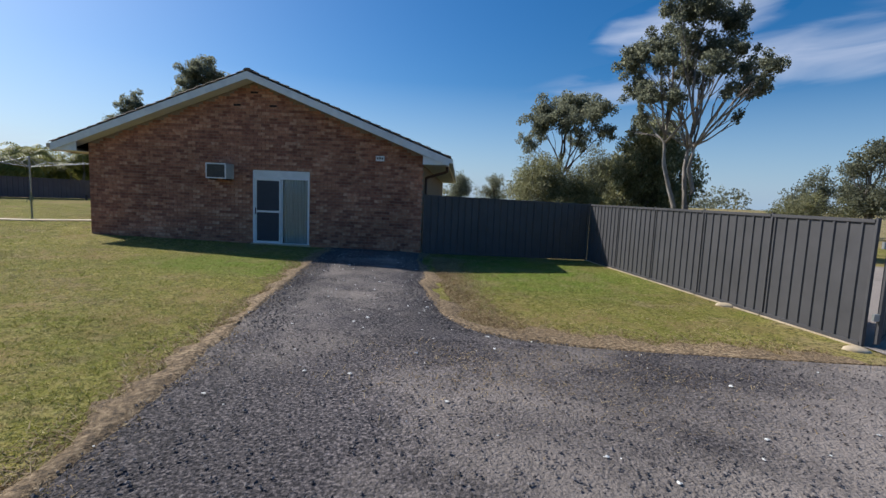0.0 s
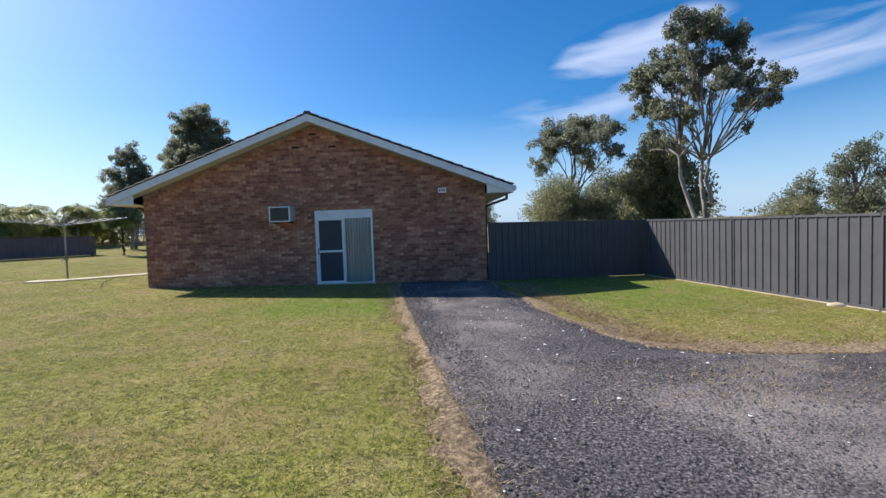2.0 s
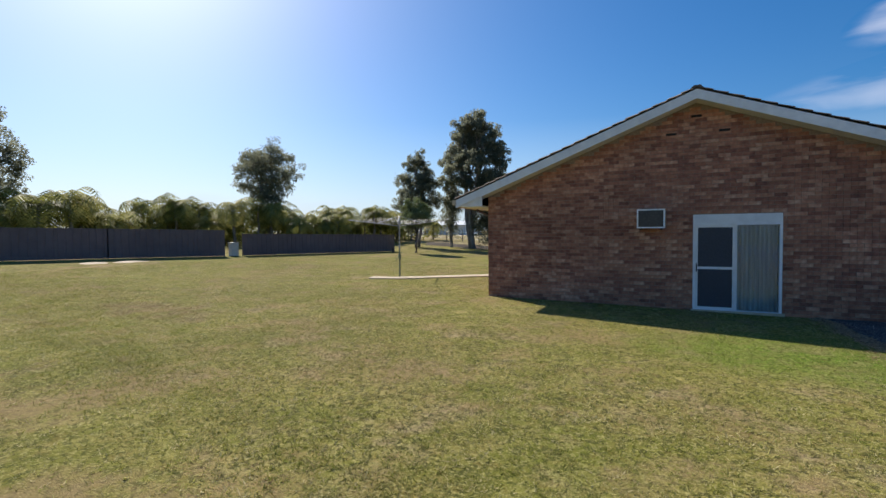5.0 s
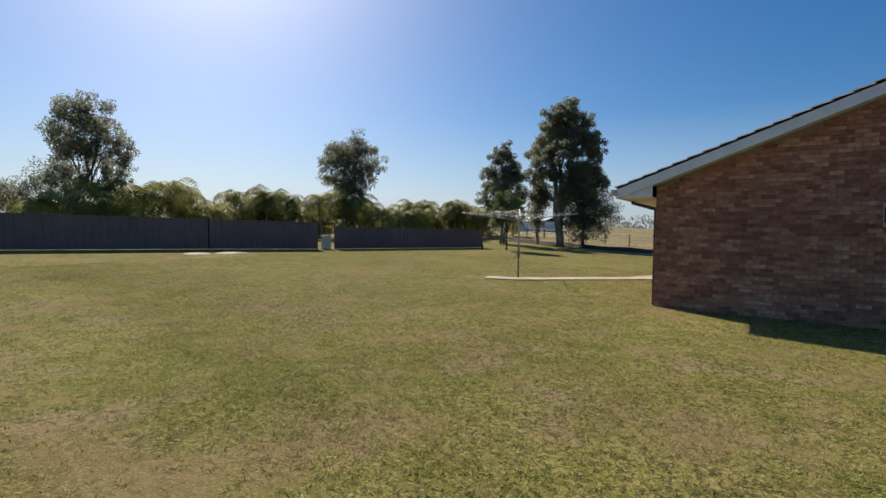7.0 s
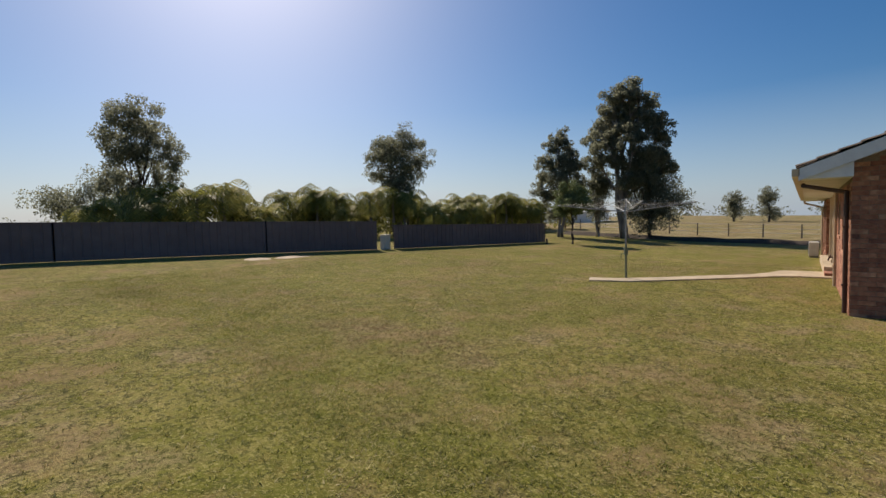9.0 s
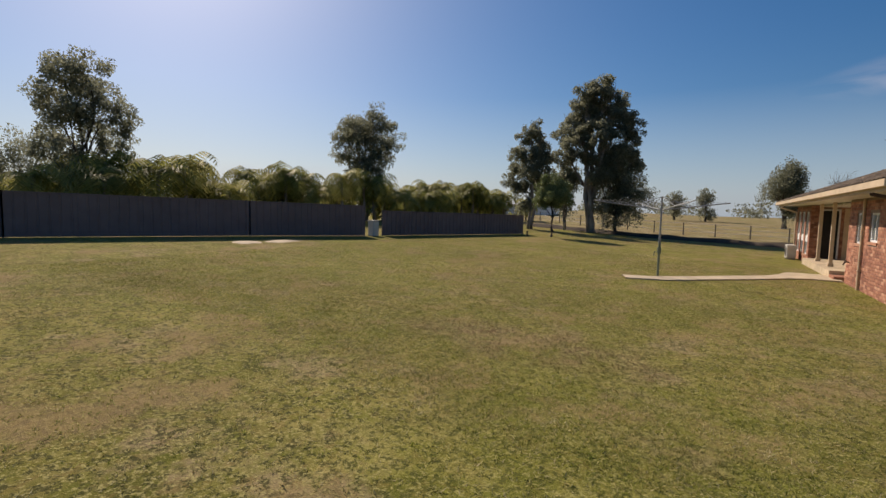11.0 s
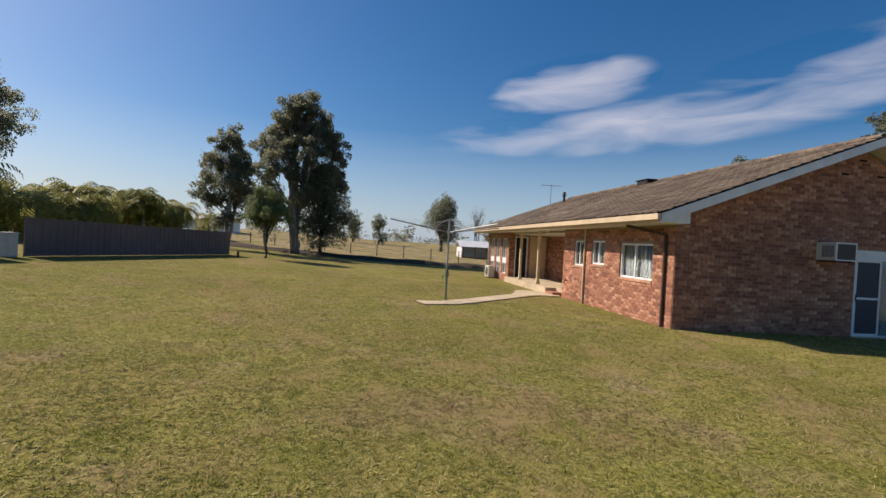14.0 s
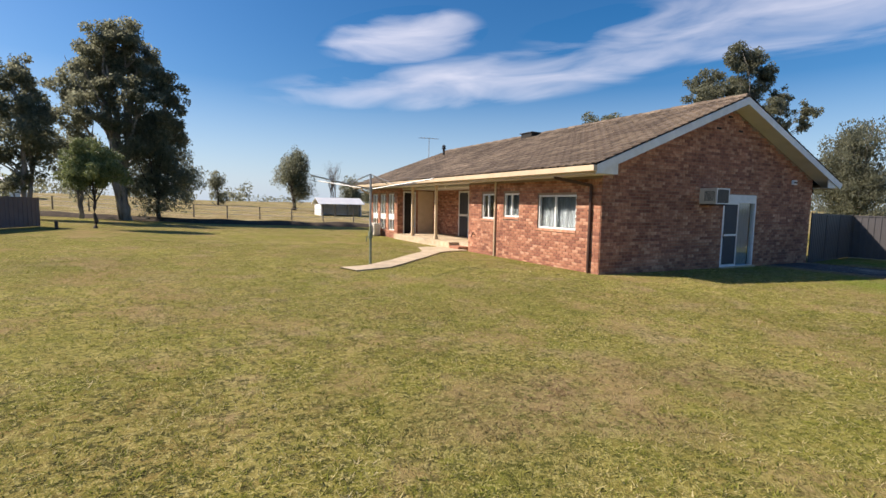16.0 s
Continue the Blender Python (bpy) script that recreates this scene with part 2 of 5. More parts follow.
def lawn_material():
    m = material("lawn", [(0.098, 0.100, 0.020), (0.19, 0.178, 0.040), (0.28, 0.24, 0.075), (0.38, 0.30, 0.135)], scale=2.6, rough=0.95, bump=0.8, bump_scale=75, detail=14,
                 spread=(0.32, 0.78), large=0.34, large_scale=0.22, dist=0.02, spec=0.05)
    n, l = m.node_tree.nodes, m.node_tree.links
    b = n["Principled BSDF"]
    lawn = b.inputs["Base Color"].links[0].from_socket
    tc, sep = n.new("ShaderNodeTexCoord"), n.new("ShaderNodeSeparateXYZ")
    l.new(tc.outputs["Object"], sep.inputs[0])
    edge = n.new("ShaderNodeTexNoise")
    edge.inputs["Scale"].default_value = 0.25
    l.new(tc.outputs["Object"], edge.inputs["Vector"])

    def op(kind, a, c):
        q = n.new("ShaderNodeMath")
        q.operation = kind
        for i, v in enumerate((a, c)):
            if isinstance(v, (int, float)):
                q.inputs[i].default_value = v
            else:
                l.new(v, q.inputs[i])
        return q.outputs[0]

    # the mown lawn ends at a line that runs behind the house; straw paddock beyond it
    s = op("ADD", op("ADD", sep.outputs[1], op("MULTIPLY", sep.outputs[0], 0.36)), op("MULTIPLY", edge.outputs[0], 5.0))
    far = n.new("ShaderNodeMapRange")
    far.inputs["From Min"].default_value, far.inputs["From Max"].default_value = 28.5, 30.5
    l.new(s, far.inputs[0])
    straw = n.new("ShaderNodeValToRGB")
    straw.color_ramp.elements[0].position, straw.color_ramp.elements[0].color = 0.35, (0.24, 0.18, 0.10, 1)
    straw.color_ramp.elements[1].position, straw.color_ramp.elements[1].color = 0.65, (0.46, 0.37, 0.24, 1)
    n4 = n.new("ShaderNodeTexNoise")
    n4.inputs["Scale"].default_value, n4.inputs["Detail"].default_value = 0.5, 8
    l.new(tc.outputs["Object"], n4.inputs["Vector"])
    l.new(n4.outputs[0], straw.inputs[0])
    mx = n.new("ShaderNodeMix")
    mx.data_type = "RGBA"
    l.new(far.outputs[0], mx.inputs["Factor"])
    l.new(lawn, mx.inputs["A"])
    l.new(straw.outputs[0], mx.inputs["B"])
    l.new(mx.outputs["Result"], b.inputs["Base Color"])
    return m


LAWN = lawn_material()


def patches(m, amount):
    """Worn brown and lush green areas, the same for turf and blades."""
    n, l = m.node_tree.nodes, m.node_tree.links
    b = n["Principled BSDF"]
    src = b.inputs["Base Color"].links[0].from_socket
    users = [k.to_socket for k in src.links]
    tc = n.new("ShaderNodeTexCoord")

    def op(kind, a, c=0.0):
        q = n.new("ShaderNodeMath")
        q.operation = kind
        for i, v in enumerate((a, c)):
            if isinstance(v, (int, float)):
                q.inputs[i].default_value = v
            else:
                l.new(v, q.inputs[i])
        return q.outputs[0]

    def blotch(scale, lo, hi, seed, detail=9.0):
        mp = n.new("ShaderNodeMapping")
        mp.inputs["Location"].default_value = (seed, seed * 0.7, 0)
        l.new(tc.outputs["Object"], mp.inputs[0])
        t = n.new("ShaderNodeTexNoise")
        t.inputs["Scale"].default_value, t.inputs["Detail"].default_value, t.inputs["Roughness"].default_value = scale, detail, 0.68
        l.new(mp.outputs[0], t.inputs["Vector"])
        r = n.new("ShaderNodeMapRange")
        r.inputs["From Min"].default_value, r.inputs["From Max"].default_value = lo, hi
        l.new(t.outputs[0], r.inputs[0])
        return r.outputs[0]

    def over(base, fac, colour):
        x = n.new("ShaderNodeMix")
        x.data_type = "RGBA"
        l.new(fac, x.inputs["Factor"])
        l.new(base, x.inputs["A"])
        x.inputs["B"].default_value = (*colour, 1)
        return x.outputs["Result"]

    sep = n.new("ShaderNodeSeparateXYZ")
    l.new(tc.outputs["Object"], sep.inputs[0])
    u, v = op("DIVIDE", op("SUBTRACT", sep.outputs[0], 6.9), 3.0), op("DIVIDE", op("ADD", sep.outputs[1], 4.0), 1.7)
    lush = op("MAXIMUM", op("SUBTRACT", 1.1, op("ADD", op("MULTIPLY", u, u), op("MULTIPLY", v, v))), 0.0)
    u2, v2 = op("DIVIDE", op("SUBTRACT", sep.outputs[0], 13.4), 3.2), op("DIVIDE", op("ADD", sep.outputs[1], 2.6), 3.6)
    lush = op("MAXIMUM", lush, op("MAXIMUM", op("SUBTRACT", 1.1, op("ADD", op("MULTIPLY", u2, u2), op("MULTIPLY", v2, v2))), 0.0))
    out = over(src, op("MULTIPLY", blotch(0.55, 0.50, 0.72, 3.0), 0.8 * amount), (0.145, 0.165, 0.026))
    out = over(out, op("MULTIPLY", op("MINIMUM", lush, 1.0), 0.75 * amount), (0.10, 0.19, 0.018))
    out = over(out, op("MULTIPLY", blotch(0.8, 0.52, 0.70, 9.0), 0.55 * amount), (0.30, 0.23, 0.10))
    out = over(out, op("MULTIPLY", blotch(0.9, 0.53, 0.63, 17.0), 0.85 * amount), (0.30, 0.225, 0.125))
    u3, v3 = op("DIVIDE", op("ADD", sep.outputs[0], 5.9), 2.3), op("DIVIDE", op("ADD", sep.outputs[1], 5.9), 1.0)
    worn = op("MAXIMUM", op("SUBTRACT", 1.15, op("ADD", op("MULTIPLY", u3, u3), op("MULTIPLY", v3, v3))), 0.0)
    out = over(out, op("MULTIPLY", op("MULTIPLY", op("MINIMUM", worn, 1.0), blotch(1.6, 0.38, 0.56, 71.0)), 0.9), (0.26, 0.18, 0.105))
    if amount > 0.9:
        out = over(out, op("MULTIPLY", blotch(0.35, 0.52, 0.66, 83.0, 8.0), 0.45), (0.25, 0.165, 0.07))
        out = over(out, op("MULTIPLY", blotch(5.0, 0.51, 0.64, 29.0, 5.0), 0.5), (0.20, 0.13, 0.05))
        out = over(out, op("MULTIPLY", blotch(13, 0.50, 0.57, 5.0, 4.0), 0.85), (0.055, 0.055, 0.02))
        out = over(out, op("MULTIPLY", blotch(30, 0.53, 0.61, 13.0, 3.0), 0.68), (0.43, 0.375, 0.15))
        # broad greener and drier stretches, and the lush strip by the shaded wall
        out = over(out, op("MULTIPLY", blotch(0.13, 0.47, 0.60, 41.0, 4.0), 0.28), (0.165, 0.178, 0.028))
        out = over(out, op("MULTIPLY", blotch(0.6, 0.52, 0.62, 57.0, 8.0), 0.6), (0.29, 0.20, 0.10))
        out = over(out, op("MULTIPLY", op("MINIMUM", lush, 1.0), 0.3), (0.12, 0.20, 0.02))
    for s in users:
        l.new(out, s)


def tan_patches(m):
    n, l = m.node_tree.nodes, m.node_tree.links
    b = n["Principled BSDF"]
    src = b.inputs["Base Color"].links[0].from_socket
    tc, t, r, x = n.new("ShaderNodeTexCoord"), n.new("ShaderNodeTexNoise"), n.new("ShaderNodeMapRange"), n.new("ShaderNodeMix")
    t.inputs["Scale"].default_value, t.inputs["Detail"].default_value, t.inputs["Roughness"].default_value = 0.28, 9, 0.62
    r.inputs["From Min"].default_value, r.inputs["From Max"].default_value, r.inputs["To Max"].default_value = 0.50, 0.74, 0.85
    x.data_type = "RGBA"
    l.new(tc.outputs["Object"], t.inputs["Vector"])
    # vehicles have worn the turn to the gate to dust
    sep, worn, add = n.new("ShaderNodeSeparateXYZ"), n.new("ShaderNodeMapRange"), n.new("ShaderNodeMath")
    worn.inputs["From Min"].default_value, worn.inputs["From Max"].default_value, worn.inputs["To Max"].default_value = 11.6, 16.5, 0.24
    l.new(tc.outputs["Object"], sep.inputs[0])
    l.new(sep.outputs[0], worn.inputs[0])
    l.new(t.outputs[0], add.inputs[0])
    l.new(worn.outputs[0], add.inputs[1])
    l.new(add.outputs[0], r.inputs[0])
    l.new(r.outputs[0], x.inputs["Factor"])
    l.new(src, x.inputs["A"])
    x.inputs["B"].default_value = (0.36, 0.305, 0.265, 1)
    l.new(x.outputs["Result"], b.inputs["Base Color"])


tan_patches(GRAVEL)
# deep brown that carries the shade along the bank behind the lawn
BANK_SHADE = material("shaded_bank", [(0.035, 0.026, 0.018), (0.075, 0.055, 0.04)], scale=3, rough=0.95, bump=0.8, dist=0.05)
patches(LAWN, 1.0)
patches(BLADE, 0.6)
DRY_BLADE = material("dead_grass_blade", [(0.17, 0.11, 0.055), (0.34, 0.24, 0.125), (0.50, 0.39, 0.22)], scale=1.5, rough=0.8, bump=0, island=0.8, spread=(0.1, 0.9), trans=0.25)


# ---- mesh helpers ----
def root(name, at=(0, 0, 0)):
    ob = new(name)
    ob.location = at
    return ob


def part(name, bm, mat, parent=None, label="", smooth=False):
    me = bpy.data.meshes.new(name)
    bm.normal_update()
    bm.to_mesh(me)
    bm.free()
    return part_mesh(name, me, mat, parent, label, smooth)


def part_mesh(name, me, mat, parent=None, label="", smooth=False):
    if mat and not me.materials:
        me.materials.append(mat)
    if smooth:
        for p in me.polygons:
            p.use_smooth = True
    ob = new(name, me)
    if parent is not None:
        ob.parent = parent
    return tagged(ob, label)


def soup(name, verts, faces):
    me = bpy.data.meshes.new(name)
    v, f = np.asarray(verts, dtype=np.float32), np.asarray(faces, dtype=np.int32)
    k = f.shape[1]
    me.vertices.add(len(v))
    me.vertices.foreach_set("co", v.ravel())
    me.loops.add(f.size)
    me.loops.foreach_set("vertex_index", f.ravel())
    me.polygons.add(len(f))
    me.polygons.foreach_set("loop_start", np.arange(0, f.size, k, dtype=np.int32))
    me.polygons.foreach_set("loop_total", np.full(len(f), k, dtype=np.int32))
    me.polygons.foreach_set("use_smooth", np.zeros(len(f), dtype=bool))
    me.update(calc_edges=True)
    me.validate()
    return me


def box(bm, x0, x1, y0, y1, z0, z1, bevel=0.0):
    r = bmesh.ops.create_cube(bm, size=1.0, matrix=Matrix.Translation(((x0 + x1) / 2, (y0 + y1) / 2, (z0 + z1) / 2)) @ Matrix.Diagonal((x1 - x0, y1 - y0, z1 - z0, 1)))
    if bevel:
        es = {e for v in r["verts"] for e in v.link_edges}
        bmesh.ops.bevel(bm, geom=list(es), offset=bevel, segments=1, affect="EDGES")


def cubes(*boxes, bevel=0.0):
    bm = bmesh.new()
    for b in boxes:
        box(bm, *b, bevel=bevel)
    return bm


def rod(bm, a, b, r0, r1=None, seg=8):
    a, b = Vector(a), Vector(b)
    d = b - a
    m = Matrix.Translation((a + b) / 2) @ d.to_track_quat("Z", "Y").to_matrix().to_4x4()
    bmesh.ops.create_cone(bm, cap_ends=True, segments=seg, radius1=r0, radius2=r0 if r1 is None else r1, depth=d.length, matrix=m)


def prism(bm, outline, way):
    """A closed flat outline of points pushed along way."""
    lo = [bm.verts.new(p) for p in outline]
    hi = [bm.verts.new(Vector(p) + Vector(way)) for p in outline]
    bm.faces.new(lo)
    bm.faces.new(hi[::-1])
    k = len(lo)
    for i in range(k):
        bm.faces.new((lo[i], hi[i], hi[(i + 1) % k], lo[(i + 1) % k]))
    bmesh.ops.recalc_face_normals(bm, faces=bm.faces[:])


def gz(x, y):
    """Height of the ground: it falls gently to the drive and climbs to the far fence."""
    z = 0.08 - 0.015 * max(-26.0, min(x, 18.0)) + 0.025 * max(0.0, min(-8.0 - x, 18.0))
    if y > 32:
        z += 0.028 * min(y - 32, 60)
    return z


def structure(ob, label, category):
    return tagged(ob, label, category, kind="structure")


# ---- ground ----
def axis_steps(near, step, far):
    out = list(np.arange(-near, near + 1e-6, step))
    d, g = near, step
    while d < far:
        g *= 1.35
        d += g
        out += [d, -d]
    return sorted(out)


def build_ground():
    xs, ys = axis_steps(60, 1.0, 3500), axis_steps(70, 1.0, 3500)
    vs = [(x, y, gz(x, y)) for y in ys for x in xs]
    w = len(xs)
    fs = [(j * w + i, j * w + i + 1, (j + 1) * w + i + 1, (j + 1) * w + i) for j in range(len(ys) - 1) for i in range(w - 1)]
    structure(part_mesh("ground", soup("ground", vs, fs), LAWN, smooth=True), "mown green and yellowing lawn with straw paddock beyond", "lawn")


build_ground()
DRIVE_Y = [-60, -30, -20, -11.6, -10, -8.6, -6.3, -3.0, -0.02]
DRIVE_L = [10.4, 10.2, 9.9, 9.1, 8.85, 8.65, 8.35, 7.9, 7.6]
RIGHT_Y = [-60, -8.95, -8.82, -8.75, -8.55, -8.2, -7.5, -5.6, -2.6, -0.02]
RIGHT_X = [70, 70, 14.8, 13.3, 12.3, 11.75, 11.3, 10.95, 10.6, 10.4]


def wob(y, k):
    return 0.10 * noise.noise(Vector((y * 0.9, k, 0))) + 0.05 * noise.noise(Vector((y * 4.0, k, 3)))


def drive_left(y):
    return float(np.interp(y, DRIVE_Y, DRIVE_L)) + wob(y, 1)


def drive_right(y):
    return float(np.interp(y, RIGHT_Y, RIGHT_X)) + wob(y, 7)


def build_drive():
    ys = list(np.arange(-0.04, -8, -0.15)) + list(np.arange(-8, -11, -0.05)) + list(np.arange(-11, -60, -0.3))
    n = 24
    vs, fs = [], []
    for y in ys:
        a, b = drive_left(y), drive_right(y)
        for i in range(n + 1):
            u = (i / n) ** (2.2 if b - a > 8 else 1.0)
            x = a + (b - a) * u
            lift = 0.012 + 0.012 * noise.noise(Vector((x * 1.5, y * 1.5, 0))) + 0.02 * min(u * 4, (1 - u) * 4, 1)
            vs.append((x, y, gz(x, y) + lift))
    for j in range(len(ys) - 1):
        for i in range(n):
            k = j * (n + 1) + i
            fs.append((k, k + 1, k + n + 2, k + n + 1))
    structure(part_mesh("driveway", soup("driveway", vs, fs), GRAVEL, smooth=True), "dark grey crushed gravel driveway with pale chips", "driveway")
    # gravel yard beyond the fence end
    vs, fs, nx, ny = [], [], 60, 30
    for j in range(ny + 1):
        for i in range(nx + 1):
            y = -9.1 + 11.9 * j / ny
            x = 17.2 + 44 * (i / nx) ** 1.4 + (0.35 * noise.noise(Vector((y, 5, 0))) if i == nx else 0) + 0.07 * (j / ny) * (i == 0)
            yy = y + (0.5 * noise.noise(Vector((x * 0.4, 9, 0))) if j == ny else 0)
            vs.append((x, yy, gz(x, yy) + 0.018 + 0.01 * noise.noise(Vector((x, yy, 4)))))
    for j in range(ny):
        for i in range(nx):
            k = j * (nx + 1) + i
            fs.append((k, k + 1, k + nx + 2, k + nx + 1))
    structure(part_mesh("driveway_yard", soup("driveway_yard", vs, fs), GRAVEL, smooth=True), "worn gravel yard beyond the gate", "driveway")
    # brown margin of dead grass along both sides
    for side, edge, w in (("left", drive_left, -0.34), ("right", drive_right, 0.55)):
        vs, fs = [], []
        rows = [y for y in ys if y > (-30 if side == "left" else -8.95)]
        for y in rows:
            e, ww = edge(y), w * max(0.05, 0.55 + 0.9 * noise.noise(Vector((y * 0.9, 11, w))) + 0.6 * noise.noise(Vector((y * 4, 2, w))))
            for i in range(5):
                x = e - w * 0.25 + (ww + w * 0.25) * i / 4
                vs.append((x, y, gz(x, y) + (0.0, 0.04, 0.035, 0.02, -0.005)[i]))
        for j in range(len(rows) - 1):
            for i in range(4):
                k = j * 5 + i
                fs.append((k, k + 1, k + 6, k + 5))
        structure(part_mesh("trim_" + side, soup("dry_margin", vs, fs), DRY, smooth=True), "margin of dead brown grass beside the driveway", "dry grass")
    vs, fs, m = [], [], 90
    for i in range(m + 1):
        x = 11.35 + 5.2 * i / m
        e = float(np.interp(x, RIGHT_X[:1:-1], RIGHT_Y[:1:-1])) - 0.12
        w = (0.25 + 0.55 * min(1.0, (x - 11.3) / 0.8)) * (1.0 + 0.5 * noise.noise(Vector((x * 1.3, 21, 0))) + 0.35 * noise.noise(Vector((x * 5, 4, 0))))
        for j in range(5):
            y = e + 0.12 * noise.noise(Vector((x * 4, 8, 0))) + w * j / 4
            vs.append((x, y, gz(x, y) + (0.0, 0.035, 0.03, 0.018, -0.005)[j]))
    for i in range(m):
        for j in range(4):
            k = i * 5 + j
            fs.append((k, k + 5, k + 6, k + 1))
    structure(part_mesh("trim_bend", soup("dry_margin", vs, fs), DRY, smooth=True), "broad band of dead brown grass round the bend of the driveway", "dry grass")


build_drive()

# ---- house ----
HX, HL = 10.34, 17.1
RIDGE_X = 5.17
SLOPE = 0.381
WT = 0.25
BASE = -0.35
DOOR = (5.13, 6.88, -0.02, 2.26)
WINDOWS = ((0.88, 2.46, 1.16, 2.13), (3.37, 4.18, 1.44, 2.20), (4.72, 5.50, 1.34, 2.20))
FAR_WINDOWS = ((13.5, 14.3), (14.65, 15.45), (15.8, 16.6))
BAY_Y0, BAY_Y1, BAY_X = 6.37, 13.1, 2.1
PORCH_Z = 0.33


def roof_z(x):
    """Underside of the rafters' line over the walls."""
    return 2.66 + SLOPE * ((x + 0.75) if x < RIDGE_X else (2 * RIDGE_X + 0.75 - x))


def build_walls():
    d = DOOR
    bm = cubes((0, d[0], 0, WT, BASE, 2.72), (d[1], HX, 0, WT, BASE, 2.72), (d[0], d[1], 0, WT, d[3], 2.72), (d[0], d[1], 0, WT, BASE, d[2]))
    prism(bm, [(0, 0, 2.72), (HX, 0, 2.72), (HX, 0, roof_z(HX) - 0.03), (RIDGE_X, 0, roof_z(RIDGE_X) - 0.03), (0, 0, roof_z(0) - 0.03)], (0, WT, 0))
    south = structure(part("wall_south", bm, MORTAR), "mottled red-brown brick gable wall in shade", "wall")
    boxes, y = [], WT
    for a, b, z0, z1 in WINDOWS:
        boxes += [(0, WT, y, a, BASE, 2.9), (0, WT, a, b, BASE, z0), (0, WT, a, b, z1, 2.9)]
        y = b
    boxes.append((0, WT, y, BAY_Y0, BASE, 2.9))
    west = structure(part("wall_west", cubes(*boxes), MORTAR), "sunlit mottled brick side wall with three windows", "wall")
    bm = cubes((WT, BAY_X, BAY_Y0 - WT, BAY_Y0, BASE, 2.9), (BAY_X, BAY_X + WT, BAY_Y0 - WT, BAY_Y1 + WT, BASE, 2.9))
    global WALL_PORCH, WALL_PORCH_END, WALL_FAR
    WALL_PORCH = structure(part("wall_porch", bm, MORTAR), "brick walls of the recessed porch", "wall")
    bm = cubes((0, 0.3, BAY_Y1, BAY_Y1 + WT, BASE, 2.9), (0.98, BAY_X, BAY_Y1, BAY_Y1 + WT, BASE, 2.9), (0.3, 0.98, BAY_Y1, BAY_Y1 + WT, 2.42, 2.9))
    WALL_PORCH_END = structure(part("wall_porch_end", bm, MORTAR), "brick end wall of the porch with a dark doorway", "wall")
    boxes, y = [], BAY_Y1 + WT
    for a, b in FAR_WINDOWS:
        boxes += [(0, WT, y, a, BASE, 2.9), (0, WT, a, b, BASE, 0.45), (0, WT, a, b, 2.3, 2.9)]
        y = b
    boxes.append((0, WT, y, HL, BASE, 2.9))
    WALL_FAR = structure(part("wall_west_far", cubes(*boxes), MORTAR), "far brick side wall with tall narrow windows", "wall")
    structure(part("wall_east", cubes((HX - WT, HX, WT, HL - WT, BASE, 2.72)), MORTAR), "brick wall on the far side of the house", "wall")
    bm = cubes((WT, HX, HL - WT, HL, BASE, 2.72))
    prism(bm, [(0, HL - WT, 2.9), (HX, HL - WT, 2.72), (HX, HL - WT, roof_z(HX) - 0.03), (RIDGE_X, HL - WT, roof_z(RIDGE_X) - 0.03)], (0, WT, 0))
    structure(part("wall_north", bm, MORTAR), "brick gable wall at the back of the house", "wall")
    structure(part("ceiling", cubes((WT, HX - WT, WT, HL - WT, 2.50, 2.56)), PLASTER), "plain plaster ceiling inside the house", "ceiling")
    structure(part("floor", cubes((WT, HX - WT, WT, BAY_Y0 - WT, -0.3, -0.12), (BAY_X + WT, HX - WT, BAY_Y0 - WT, HL - WT, -0.3, -0.12), (WT, BAY_X + WT, BAY_Y1 + WT, HL - WT, -0.3, -0.12)), CONCRETE),
              "concrete house floor slab", "floor")
    return south, west


WALL_SOUTH, WALL_WEST = build_walls()


